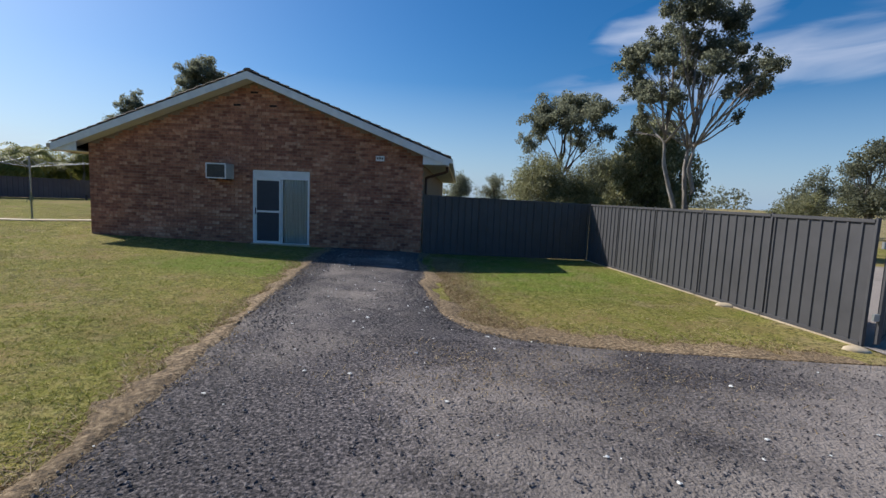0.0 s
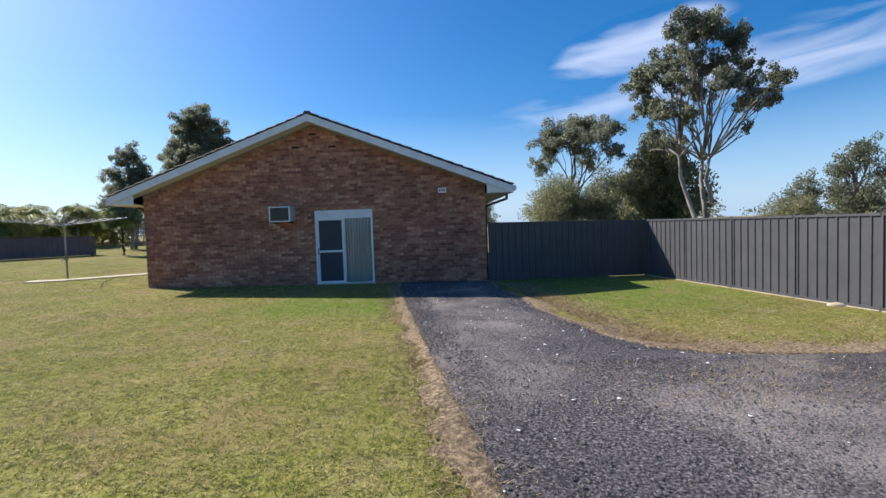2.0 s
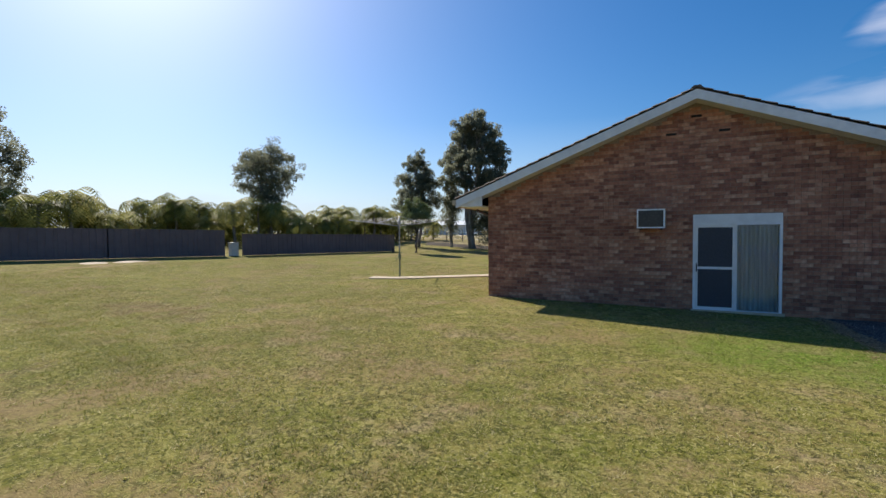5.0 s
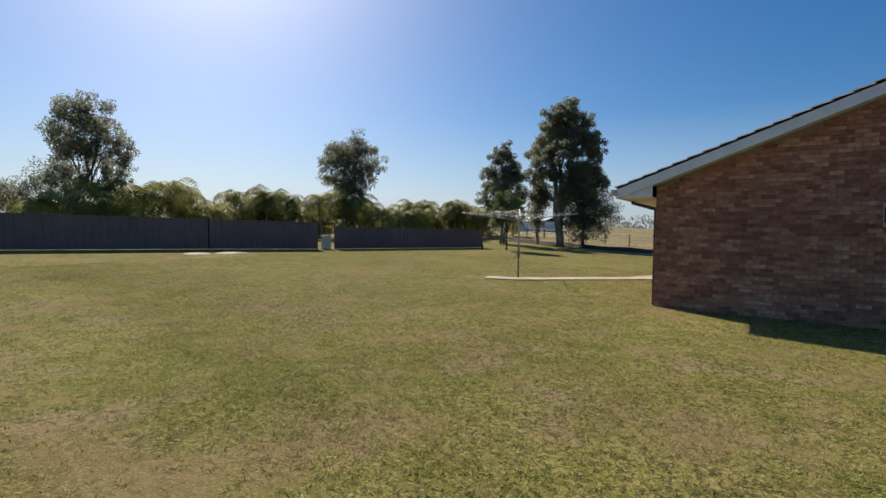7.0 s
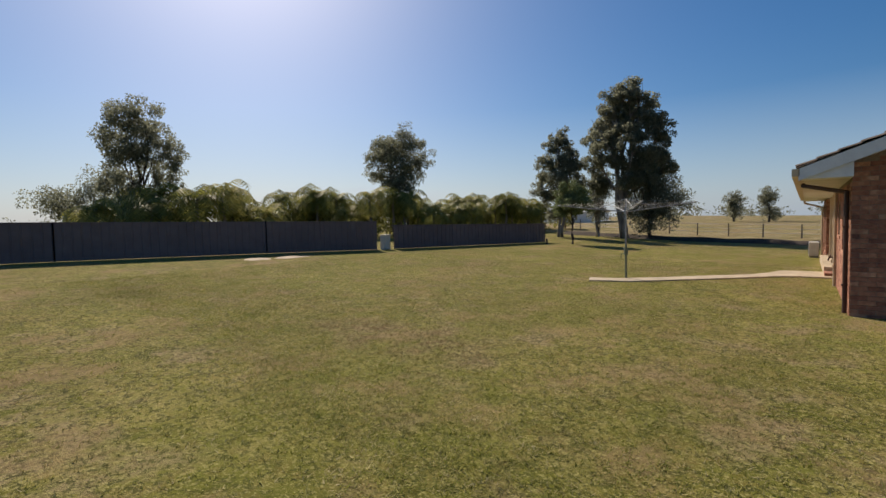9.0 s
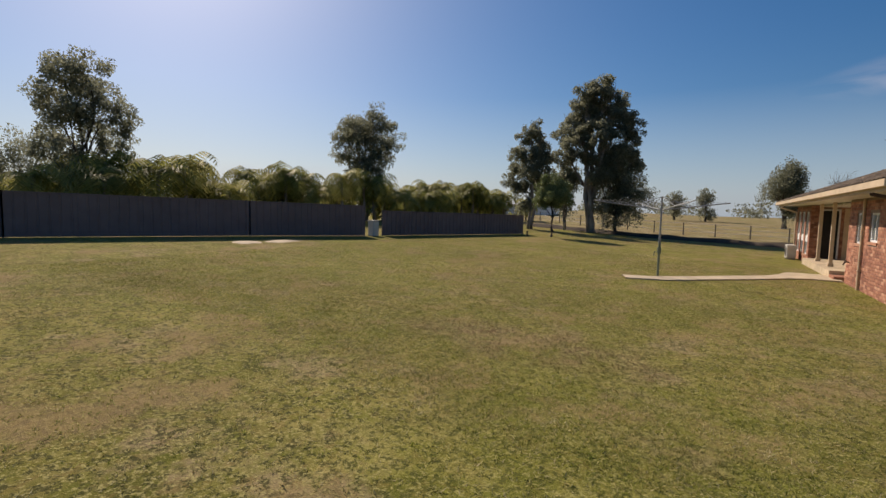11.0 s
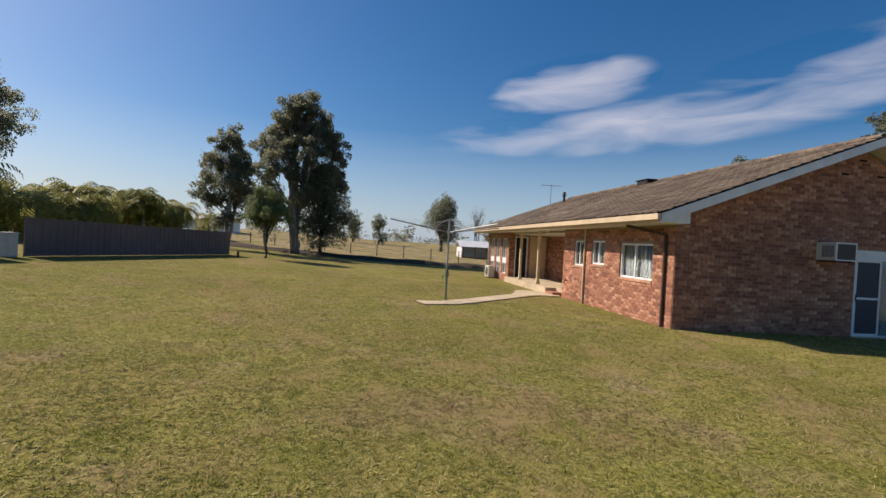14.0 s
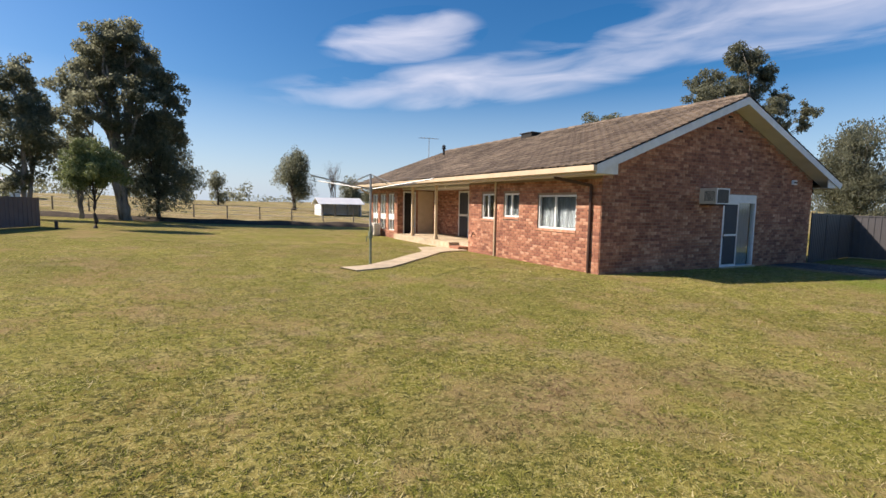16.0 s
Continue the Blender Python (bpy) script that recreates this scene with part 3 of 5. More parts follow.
def build_roof():
    over, y0, y1 = 0.75, -0.5, HL + 0.5
    e = RIDGE_X + over
    zt = 2.66 + SLOPE * e
    t = 0.07
    roof = structure(root("roof"), "weathered brown-grey concrete tile gable roof with white barge boards", "roof")
    bm = bmesh.new()
    for s in (-1, 1):
        xo = RIDGE_X + s * e
        prism(bm, [(xo, y0, 2.66 + 0.16), (RIDGE_X, y0, zt + 0.16), (RIDGE_X, y0, zt + 0.16 - t), (xo, y0, 2.66 + 0.16 - t)], (0, y1 - y0, 0))
    part("roof_deck", bm, DARK, roof)
    # barge boards and the lining under the gable overhang
    for yy, nm in ((y0 - 0.03, "barge_board"), (y1, "barge_board")):
        for s in (-1, 1):
            xo = RIDGE_X + s * (e + 0.03)
            bm = bmesh.new()
            prism(bm, [(xo, yy, 2.66 - 0.09), (RIDGE_X, yy, zt - 0.07), (RIDGE_X, yy, zt + 0.14), (xo, yy, 2.66 + 0.13)], (0, 0.03, 0))
            part(nm, bm, WHITE, roof, "white painted barge board")
    for ya, yb in ((y0, -0.012), (HL + 0.002, y1)):
        for s in (-1, 1):
            xo = RIDGE_X + s * e
            bm = bmesh.new()
            prism(bm, [(xo, ya, 2.66 - 0.04), (RIDGE_X, ya, zt - 0.04), (RIDGE_X, ya, zt - 0.055), (xo, ya, 2.66 - 0.055)], (0, yb - ya, 0))
            part("gable_lining", bm, SOFFIT, roof)
    # eaves: soffit, fascia and gutter
    for s in (-1, 1):
        xo, xw = RIDGE_X + s * e, (-0.012 if s < 0 else HX + 0.012)
        a, b = sorted((xo, xw))
        bm = cubes((a, b, -0.012 if s > 0 else -0.012, HL, 2.60, 2.615))
        if s < 0:
            box(bm, 0.0, BAY_X, BAY_Y0, BAY_Y1, 2.60, 2.615)
        part("soffit", bm, SOFFIT, roof, "cream eave lining")
        part("fascia", cubes((xo - 0.012, xo + 0.012, y0, y1, 2.58, 2.78)), CREAM, roof)
        g = bmesh.new()
        xa, xb = sorted((xo + s * 0.014, xo + s * 0.13))
        for bx in ((xa, xb, y0 - 0.02, y1, 2.655, 2.668), (xa, xa + 0.01, y0 - 0.02, y1, 2.668, 2.79), (xb - 0.01, xb, y0 - 0.02, y1, 2.668, 2.79), (xa, xb, y0 - 0.03, y0 - 0.02, 2.655, 2.79)):
            box(g, *bx)
        part("gutter", g, CREAM if s < 0 else WHITE, roof, "cream metal gutter")
        # boxed eave end at the gable
        bm = bmesh.new()
        prism(bm, [(xo, y0 + 0.02, 2.60), (xw, y0 + 0.02, 2.60), (xw, y0 + 0.02, roof_z(xw) - 0.04), (xo, y0 + 0.02, 2.64)], (0, 0.03, 0))
        box(bm, a, b, y0 + 0.05, -0.012, 2.60, 2.615)
        part("eave_box", bm, WHITE, roof)
    # ridge capping
    n = int((y1 - y0) / 0.4)
    for i in range(n):
        ya = y0 + i * (y1 - y0) / n
        bm = bmesh.new()
        k = 0.012 * (i % 2)
        prism(bm, [(RIDGE_X - 0.16, ya, zt + 0.135 + k), (RIDGE_X - 0.07, ya, zt + 0.235 + k), (RIDGE_X + 0.07, ya, zt + 0.235 + k), (RIDGE_X + 0.16, ya, zt + 0.135 + k)], (0, (y1 - y0) / n + 0.03, 0))
        part("ridge_tile", bm, ROOF_ONE, roof)
    return roof, e, zt, y0, y1


ROOF, ROOF_E, ROOF_T, ROOF_Y0, ROOF_Y1 = build_roof()


# ---- doors and windows ----
def sliding_door():
    x0, x1, z0, z1 = DOOR
    zh = 2.06
    d = structure(root("door_1", (x0, 0, z0)), "closed white aluminium sliding glass door with insect screen and pale curtain", "sliding door")

    def p(name, boxes, mat, parent=d, label="", bevel=0.0):
        ob = part(name, cubes(*boxes, bevel=bevel), mat, parent, label)
        if parent is d:
            ob.location = (-x0, 0, -z0)
        return ob

    f = 0.055
    p("door_frame", [(x0, x0 + f, -0.02, 0.12, z0, zh), (x1 - f, x1, -0.02, 0.12, z0, zh), (x0 + f, x1 - f, -0.02, 0.12, zh - f, zh), (x0 + f, x1 - f, -0.03, 0.12, z0, z0 + 0.06)], ALUMINIUM)
    p("header_panel", [(x0, x1, -0.015, 0.1, zh, z1)], WHITE, label="white painted panel over the door")
    p("sill", [(x0 - 0.04, x1 + 0.04, -0.10, -0.022, z0 - 0.02, z0 + 0.05)], CONCRETE)
    xm = (x0 + x1) / 2 - 0.02
    p("screen_frame", [(x0 + f, x0 + f + 0.05, 0.0, 0.03, z0 + 0.06, zh - f), (xm - 0.05, xm, 0.0, 0.03, z0 + 0.06, zh - f), (x0 + f + 0.05, xm - 0.05, 0.0, 0.03, zh - f - 0.05, zh - f),
                       (x0 + f + 0.05, xm - 0.05, 0.0, 0.03, z0 + 0.06, z0 + 0.12), (x0 + f + 0.05, xm - 0.05, 0.0, 0.03, 0.98, 1.04)], WHITE, label="white screen door frame with a middle rail")
    p("screen_mesh", [(x0 + f + 0.05, xm - 0.05, 0.012, 0.018, z0 + 0.12, zh - f - 0.05)], SCREEN)
    p("handle", [(x0 + f + 0.01, x0 + f + 0.035, -0.03, 0.0, 0.92, 1.12)], DARK, bevel=0.004)
    p("pane", [(xm, x1 - f, 0.05, 0.056, z0 + 0.06, zh - f)], GLASS).visible_shadow = False
    p("stile", [(xm, xm + 0.045, 0.04, 0.07, z0 + 0.06, zh - f)], ALUMINIUM)
    vs, fs, k = [], [], 60
    for i in range(k + 1):
        x, y = xm + (x1 - f - xm) * i / k, 0.17 + 0.025 * math.sin(i * 1.05) + 0.01 * math.sin(i * 2.3)
        vs += [(x, y, z0), (x, y, zh)]
    fs = [(2 * i, 2 * i + 2, 2 * i + 3, 2 * i + 1) for i in range(k)]
    c = part_mesh("curtain", soup("curtain", vs, fs), DOOR_CURTAIN, d, "pale blue-grey drawn curtain", True)
    c.location = (-x0, 0, -z0)


sliding_door()


def window(name, y0, y1, z0, z1, split, label, x=0.0, curtain=True):
    w = structure(root(name, (x, y0, z0)), label, "window")

    def p(nm, boxes, mat):
        ob = part(nm, cubes(*boxes), mat, w)
        ob.location = (-x, -y0, -z0)
        return ob

    f, a, b = 0.05, x + 0.03, x + 0.11
    p("window_frame", [(a, b, y0, y0 + f, z0, z1), (a, b, y1 - f, y1, z0, z1), (a, b, y0 + f, y1 - f, z1 - f, z1), (a, b, y0 + f, y1 - f, z0, z0 + f)], WHITE)
    p("window_sill", [(x - 0.035, x + 0.03, y0 - 0.03, y1 + 0.03, z0 - 0.07, z0)], BRICK)
    ym = y0 + (y1 - y0) * split
    p("mullion", [(a + 0.01, b - 0.005, ym - 0.028, ym + 0.028, z0 + f, z1 - f)], WHITE)
    for c, d in ((y0 + f, ym - 0.028), (ym + 0.028, y1 - f)):
        p("pane", [(a + 0.035, a + 0.041, c, d, z0 + f, z1 - f)], GLASS).visible_shadow = False
    if curtain:
        vs, k = [], 40
        for i in range(k + 1):
            y, xx = y0 + (y1 - y0) * i / k, x + 0.16 + 0.018 * math.sin(i * 1.3)
            vs += [(xx, y, z0), (xx, y, z1)]
        cu = part_mesh("curtain", soup("curtain", vs, [(2 * i, 2 * i + 2, 2 * i + 3, 2 * i + 1) for i in range(k)]), CURTAIN, w, "pale drawn curtain", True)
        cu.location = (-x, -y0, -z0)
    return w


for i, (a, b, z0, z1) in enumerate(WINDOWS):
    window("window_%d" % (i + 1), a, b, z0, z1, 0.55, ("wide" if i == 0 else "small") + " white framed sliding window in sunlit brick", curtain=i < 2)
for i, (a, b) in enumerate(FAR_WINDOWS):
    w = window("window_%d" % (i + 4), a, b, 0.45, 2.3, 0.5, "tall narrow white framed window beside the porch", curtain=False)
    tr = part("window_rail", cubes((0.02, 0.10, a, b, 1.0, 1.28)), WHITE, w, "white panel across the window")
    tr.location = (0, -a, -0.45)

# porch doors
pd = structure(root("door_2", (BAY_X - 0.012, 9.7, PORCH_Z)), "dark screen door with a white frame under the porch", "screen door")
for nm, bx, mt in (("door_frame", [(-0.05, -0.005, 0, 0.07, 0, 2.1), (-0.05, -0.005, 0.85, 0.92, 0, 2.1), (-0.05, -0.005, 0.07, 0.85, 2.03, 2.1)], WHITE),
                   ("door_leaf", [(-0.035, -0.005, 0.07, 0.85, 0.0, 2.03)], SCREEN), ("door_rail", [(-0.05, -0.036, 0.07, 0.85, 0.95, 1.05)], WHITE),
                   ("handle", [(-0.07, -0.051, 0.1, 0.14, 0.9, 1.0)], GALV)):
    part(nm, cubes(*bx), mt, pd)
dd = structure(root("door_3", (0.3, BAY_Y1 - 0.014, PORCH_Z)), "open doorway at the end of the porch, filled with a near-black sheet", "doorway")
part("door_frame", cubes((0, 0.05, -0.02, 0.1, 0, 2.08), (0.63, 0.68, -0.02, 0.1, 0, 2.08), (0.05, 0.63, -0.02, 0.1, 2.03, 2.08)), WHITE, dd)
# near-black sheet across the opening stands for the shade inside
part("door_leaf", cubes((0.05, 0.63, 0.08, 0.12, 0, 2.03)), DARK, dd)
pp = structure(part("panel", cubes((1.1, 1.95, BAY_Y1 - 0.05, BAY_Y1 - 0.016, PORCH_Z, 2.45), bevel=0.005), CREAM), "tall cream flush panel on the porch wall", "panel")


def porch():
    z = PORCH_Z
    p = structure(root("porch"), "concrete porch slab with a step and two cream posts", "porch")
    bm = bmesh.new()
    prism(bm, [(-0.2, 7.5, -0.3), (-0.2, BAY_Y1 - 0.01, -0.3), (BAY_X - 0.01, BAY_Y1 - 0.01, -0.3), (BAY_X - 0.01, BAY_Y0 + 0.01, -0.3), (0.25, BAY_Y0 + 0.01, -0.3), (0.25, 7.5, -0.3)], (0, 0, 0.3 + z))
    part("slab", bm, CONCRETE, p, "pale concrete slab")
    part("step", cubes((-0.2, 0.24, 6.75, 7.48, -0.3, 0.21), bevel=0.01), BRICK, p, "dark brick step")
    for y in (9.2, 11.55):
        bm = cubes((0.045, 0.155, y - 0.055, y + 0.055, z, 2.60), (0.015, 0.185, y - 0.085, y + 0.085, z, z + 0.12), bevel=0.008)
        part("post", bm, CREAM, p, "cream square post with a wider foot")


porch()


# ---- fittings on the house ----
def wall_air_conditioner():
    x0, x1, z0, z1, y = 3.93, 4.54, 1.95, 2.40, -0.52
    ac = tagged(root("air_conditioner", (4.235, 0, z0)), "beige window air conditioner built through the brick gable wall", "air conditioner")

    def p(nm, boxes, mat, bevel=0.0, label=""):
        ob = part(nm, cubes(*boxes, bevel=bevel), mat, ac, label)
        ob.location = (-4.235, 0, -z0)

    p("casing", [(x0, x1, y, 0.05, z0, z1)], AC_BEIGE, 0.012)
    p("front_frame", [(x0 + 0.002, x0 + 0.035, y - 0.012, y - 0.001, z0, z1), (x1 - 0.035, x1 - 0.002, y - 0.012, y - 0.001, z0, z1), (x0 + 0.035, x1 - 0.035, y - 0.012, y - 0.001, z1 - 0.035, z1), (x0 + 0.035, x1 - 0.035, y - 0.012, y - 0.001, z0, z0 + 0.03)], WHITE)
    p("grille_back", [(x0 + 0.035, x1 - 0.035, y - 0.004, y - 0.001, z0 + 0.03, z1 - 0.035)], AC_GRILL)
    for i in range(12):
        z = z0 + 0.045 + i * 0.03
        p("slat", [(x0 + 0.035, x1 - 0.035, y - 0.012, y - 0.005, z, z + 0.012)], AC_GRILL)
    for i in range(9):
        yy = y + 0.05 + i * 0.035
        p("side_louvre", [(x0 - 0.006, x0 + 0.002, yy, yy + 0.016, z0 + 0.08, z1 - 0.08)], AC_GRILL)
    for xx in (x0 + 0.06, x1 - 0.10):
        p("bracket", [(xx, xx + 0.04, y + 0.02, 0.0, z0 - 0.04, z0)], PIPE_BROWN)


wall_air_conditioner()
al = tagged(root("alarm_box", (9.03, -0.012, 2.67)), "small white alarm box on the brick gable", "alarm")
part("case", cubes((-0.13, 0.13, -0.07, 0, 0, 0.16), bevel=0.012), WHITE, al)
for x in (-0.07, 0.0, 0.07):
    part("lamp", cubes((x - 0.02, x + 0.02, -0.082, -0.071, 0.05, 0.11), bevel=0.003), AC_GRILL, al)
for x, z in ((4.65, 4.12), (5.75, 4.12), (5.18, 4.5)):
    v = tagged(root("vent", (x, -0.012, z)), "small dark vent hole in the gable brickwork", "vent")
    part("frame", cubes((-0.12, 0.12, -0.012, 0, 0, 0.03), (-0.12, 0.12, -0.012, 0, 0.09, 0.12)), BRICK, v)
    part("hole", cubes((-0.11, 0.11, -0.006, 0, 0.03, 0.09)), DARK, v)


def pipe(name, pts, r, mat, label, category="pipe"):
    bm = bmesh.new()
    for a, b in zip(pts, pts[1:]):
        rod(bm, a, b, r, seg=10)
        bmesh.ops.create_icosphere(bm, subdivisions=1, radius=r * 1.02, matrix=Matrix.Translation(b))
    body = root(name, pts[-1])
    ob = part("tube", bm, mat, body)
    ob.location = -Vector(pts[-1])
    for z in (0.6, 1.7):
        p = pts[-1]
        q = part("clip", cubes((p[0] - r * 1.3, p[0] + r * 1.3, p[1] - r * 1.3, p[1] + r * 1.3, z, z + 0.03)), mat, body)
        q.location = -Vector(pts[-1])
    return tagged(body, label, category)


pipe("downpipe", [(-0.72, 0.95, 2.66), (-0.72, 0.95, 2.55), (-0.06, 0.32, 2.36), (-0.06, 0.32, -0.04)], 0.04, PIPE_BROWN, "dark brown downpipe at the corner of the brick wall", "downpipe")
pipe("downpipe", [(-0.72, 16.4, 2.66), (-0.72, 16.4, 2.5), (-0.06, 16.85, 2.3), (-0.06, 16.85, -0.04)], 0.04, CREAM, "cream downpipe at the far corner of the house", "downpipe")
pipe("vent_pipe", [(-0.055, 4.62, 2.58), (-0.055, 4.62, -0.03)], 0.035, CREAM, "cream plastic pipe up the sunlit brick wall")
pipe("downpipe", [(11.05, 0.3, 2.66), (11.05, 0.3, 2.45), (HX + 0.06, 0.5, 2.25), (HX + 0.06, 0.5, -0.2)], 0.04, PIPE_BROWN, "brown downpipe behind the fence", "downpipe")
tap = tagged(root("garden_tap", (-0.012, 5.95, 0.75)), "dark brass garden tap on the brick wall", "tap")
bm = bmesh.new()
rod(bm, (0, 0, 0), (-0.12, 0, 0), 0.02)
rod(bm, (-0.10, 0, 0), (-0.14, 0, -0.10), 0.02)
part("spout", bm, PIPE_BROWN, tap)
bm = bmesh.new()
rod(bm, (-0.08, -0.05, 0.06), (-0.08, 0.05, 0.06), 0.012)
rod(bm, (-0.08, 0, 0), (-0.08, 0, 0.06), 0.01)
part("handle", bm, PIPE_BROWN, tap)
for y in (15.3,):
    u = tagged(root("outdoor_unit", (-0.35, y, gz(-0.4, y))), "pale outdoor air conditioning unit beside the house wall", "outdoor unit")
    part("case", cubes((-0.2, 0.16, -0.38, 0.38, 0.06, 0.68), bevel=0.02), AC_BEIGE, u)
    for yy in (-0.3, 0.22):
        part("foot", cubes((-0.18, 0.14, yy, yy + 0.08, 0, 0.06)), GALV, u)
    bm = bmesh.new()
    rod(bm, (-0.203, -0.05, 0.37), (-0.215, -0.05, 0.37), 0.24, seg=20)
    part("fan_guard", bm, AC_GRILL, u)
lb = tagged(root("porch_light", (0.3, 8.7, 2.60)), "small round white porch light under the eave", "light")
bm = bmesh.new()
rod(bm, (0, 0, 0), (0, 0, -0.04), 0.09, seg=16)
part("base", bm, WHITE, lb)
bm = bmesh.new()
bmesh.ops.create_uvsphere(bm, u_segments=14, v_segments=8, radius=0.08, matrix=Matrix.Translation((0, 0, -0.06)) @ Matrix.Diagonal((1, 1, 0.7, 1)))
part("shade", bm, WHITE, lb, smooth=True)


def on_roof(x):
    return ROOF_T + 0.16 - SLOPE * abs(x - RIDGE_X)


fl = tagged(root("flue", (3.9, 15.6, on_roof(3.9))), "dark metal flue with a cowl on the roof", "flue")
bm = bmesh.new()
rod(bm, (0, 0, -0.15), (0, 0, 0.40), 0.065, seg=12)
part("tube", bm, DARK, fl)
bm = bmesh.new()
rod(bm, (0, 0, 0.38), (0, 0, 0.45), 0.12, seg=12)
rod(bm, (0, 0, 0.50), (0, 0, 0.62), 0.13, 0.03, seg=12)
rod(bm, (0, 0, 0.44), (0, 0, 0.52), 0.05, seg=8)
part("cowl", bm, DARK, fl)
an = tagged(root("tv_antenna", (3.6, 16.9, on_roof(3.6))), "thin metal television aerial on a roof mast", "antenna")
bm = bmesh.new()
rod(bm, (0, 0, -0.1), (0, 0, 1.25), 0.02)
part("mast", bm, GALV, an)
bm = bmesh.new()
rod(bm, (-0.6, 0.1, 1.21), (0.6, -0.1, 1.21), 0.014)
part("boom", bm, GALV, an)
for i in range(7):
    x = -0.55 + i * 0.18
    bm = bmesh.new()
    rod(bm, (x - 0.03, -0.3 + 0.02 * i, 1.215), (x + 0.03, 0.3 - 0.02 * i, 1.215), 0.007, seg=5)
    part("element", bm, GALV, an)
rv = tagged(root("roof_vent", (RIDGE_X - 0.35, 9.0, on_roof(RIDGE_X - 0.35))), "low dark roof ventilator near the ridge", "roof vent")
part("base", cubes((-0.22, 0.22, -0.4, 0.4, -0.15, 0.17), bevel=0.03), DARK, rv)
part("lid", cubes((-0.27, 0.27, -0.46, 0.46, 0.172, 0.21), bevel=0.015), STEEL_DARK, rv)


# ---- steel fences ----
def ribbed_sheet(a, b, z0a, z0b, z1a, z1b, pitch, depth, mat, parent, thick=0.004):
    """A steel sheet from a to b with trapezoid ribs."""
    a, b = Vector(a), Vector(b)
    L = (b - a).length
    u = (b - a) / L
    nrm = Vector((-u.y, u.x))
    prof, s = [], 0.0
    while s < L - 1e-6:
        for f, h in ((0, 0), (0.70, 0), (0.76, 1), (0.90, 1), (0.96, 0)):
            q = s + f * pitch
            if q < L:
                prof.append((q, h * depth))
        s += pitch
    prof.append((L, 0))
    vs = []
    for q, h in prof:
        p = a + u * q + nrm * h
        k = q / L
        vs += [(p.x, p.y, z0a + (z0b - z0a) * k), (p.x, p.y, z1a + (z1b - z1a) * k)]
    n = len(prof)
    for q, h in prof:
        p = a + u * q + nrm * (h - thick)
        k = q / L
        vs += [(p.x, p.y, z0a + (z0b - z0a) * k), (p.x, p.y, z1a + (z1b - z1a) * k)]
    fs = []
    for i in range(n - 1):
        fs += [(2 * i, 2 * i + 2, 2 * i + 3, 2 * i + 1), (2 * n + 2 * i, 2 * n + 2 * i + 1, 2 * n + 2 * i + 3, 2 * n + 2 * i + 2), (2 * i + 1, 2 * i + 3, 2 * n + 2 * i + 3, 2 * n + 2 * i + 1),
               (2 * i, 2 * n + 2 * i, 2 * n + 2 * i + 2, 2 * i + 2)]
    return part_mesh("panel", soup("panel", vs, fs), mat, parent)


def bar(parent, name, a, b, w, h, mat):
    a, b = Vector(a), Vector(b)
    u = (b - a).normalized()
    side = Vector((-u.y, u.x, 0)).normalized() * w / 2
    bm = bmesh.new()
    prism(bm, [a - side, a + side, a + side + Vector((0, 0, h)), a - side + Vector((0, 0, h))], b - a)
    return part(name, bm, mat, parent)


def steel_fence(name, a, b, height, n, label, mat=STEEL_DARK, pitch=0.21, depth=0.02, plinth=False, post_extra=0.02):
    f = tagged(root(name), label, "fence")
    a, b = Vector(a), Vector(b)
    for i in range(n + 1):
        p = a.lerp(b, i / n)
        g = gz(p.x, p.y)
        part("post", cubes((p.x - 0.022, p.x + 0.022, p.y - 0.022, p.y + 0.022, g - 0.2, g + height + post_extra)), mat, f)
        if i == n:
            break
        q = a.lerp(b, (i + 1) / n)
        gq = gz(q.x, q.y)
        u = (q - p).normalized() * 0.024
        pa, qa = p + u, q - u
        ribbed_sheet(pa, qa, g + 0.05, gq + 0.05, g + height - 0.02, gq + height - 0.02, pitch, depth, mat, f)
        bar(f, "top_rail", (pa.x, pa.y, g + height - 0.05), (qa.x, qa.y, gq + height - 0.05), 0.06, 0.05, mat)
        bar(f, "bottom_rail", (pa.x, pa.y, g + 0.02), (qa.x, qa.y, gq + 0.02), 0.055, 0.05, mat)
        if plinth:
            bar(f, "plinth", (pa.x, pa.y, g - 0.12), (qa.x, qa.y, gq - 0.12), 0.12, 0.135, CONCRETE)
    return f


FC, FE = (15.65, 0.75), (17.2, -7.8)
steel_fence("steel_fence", (HX + 0.08, -0.05), (FC[0] - 0.06, FC[1]), 1.80, 3, "dark grey ribbed steel fence in the shade beside the brick wall")
steel_fence("steel_fence", FE, FC, 1.80, 5, "dark grey ribbed steel fence standing on a concrete edge", plinth=True)


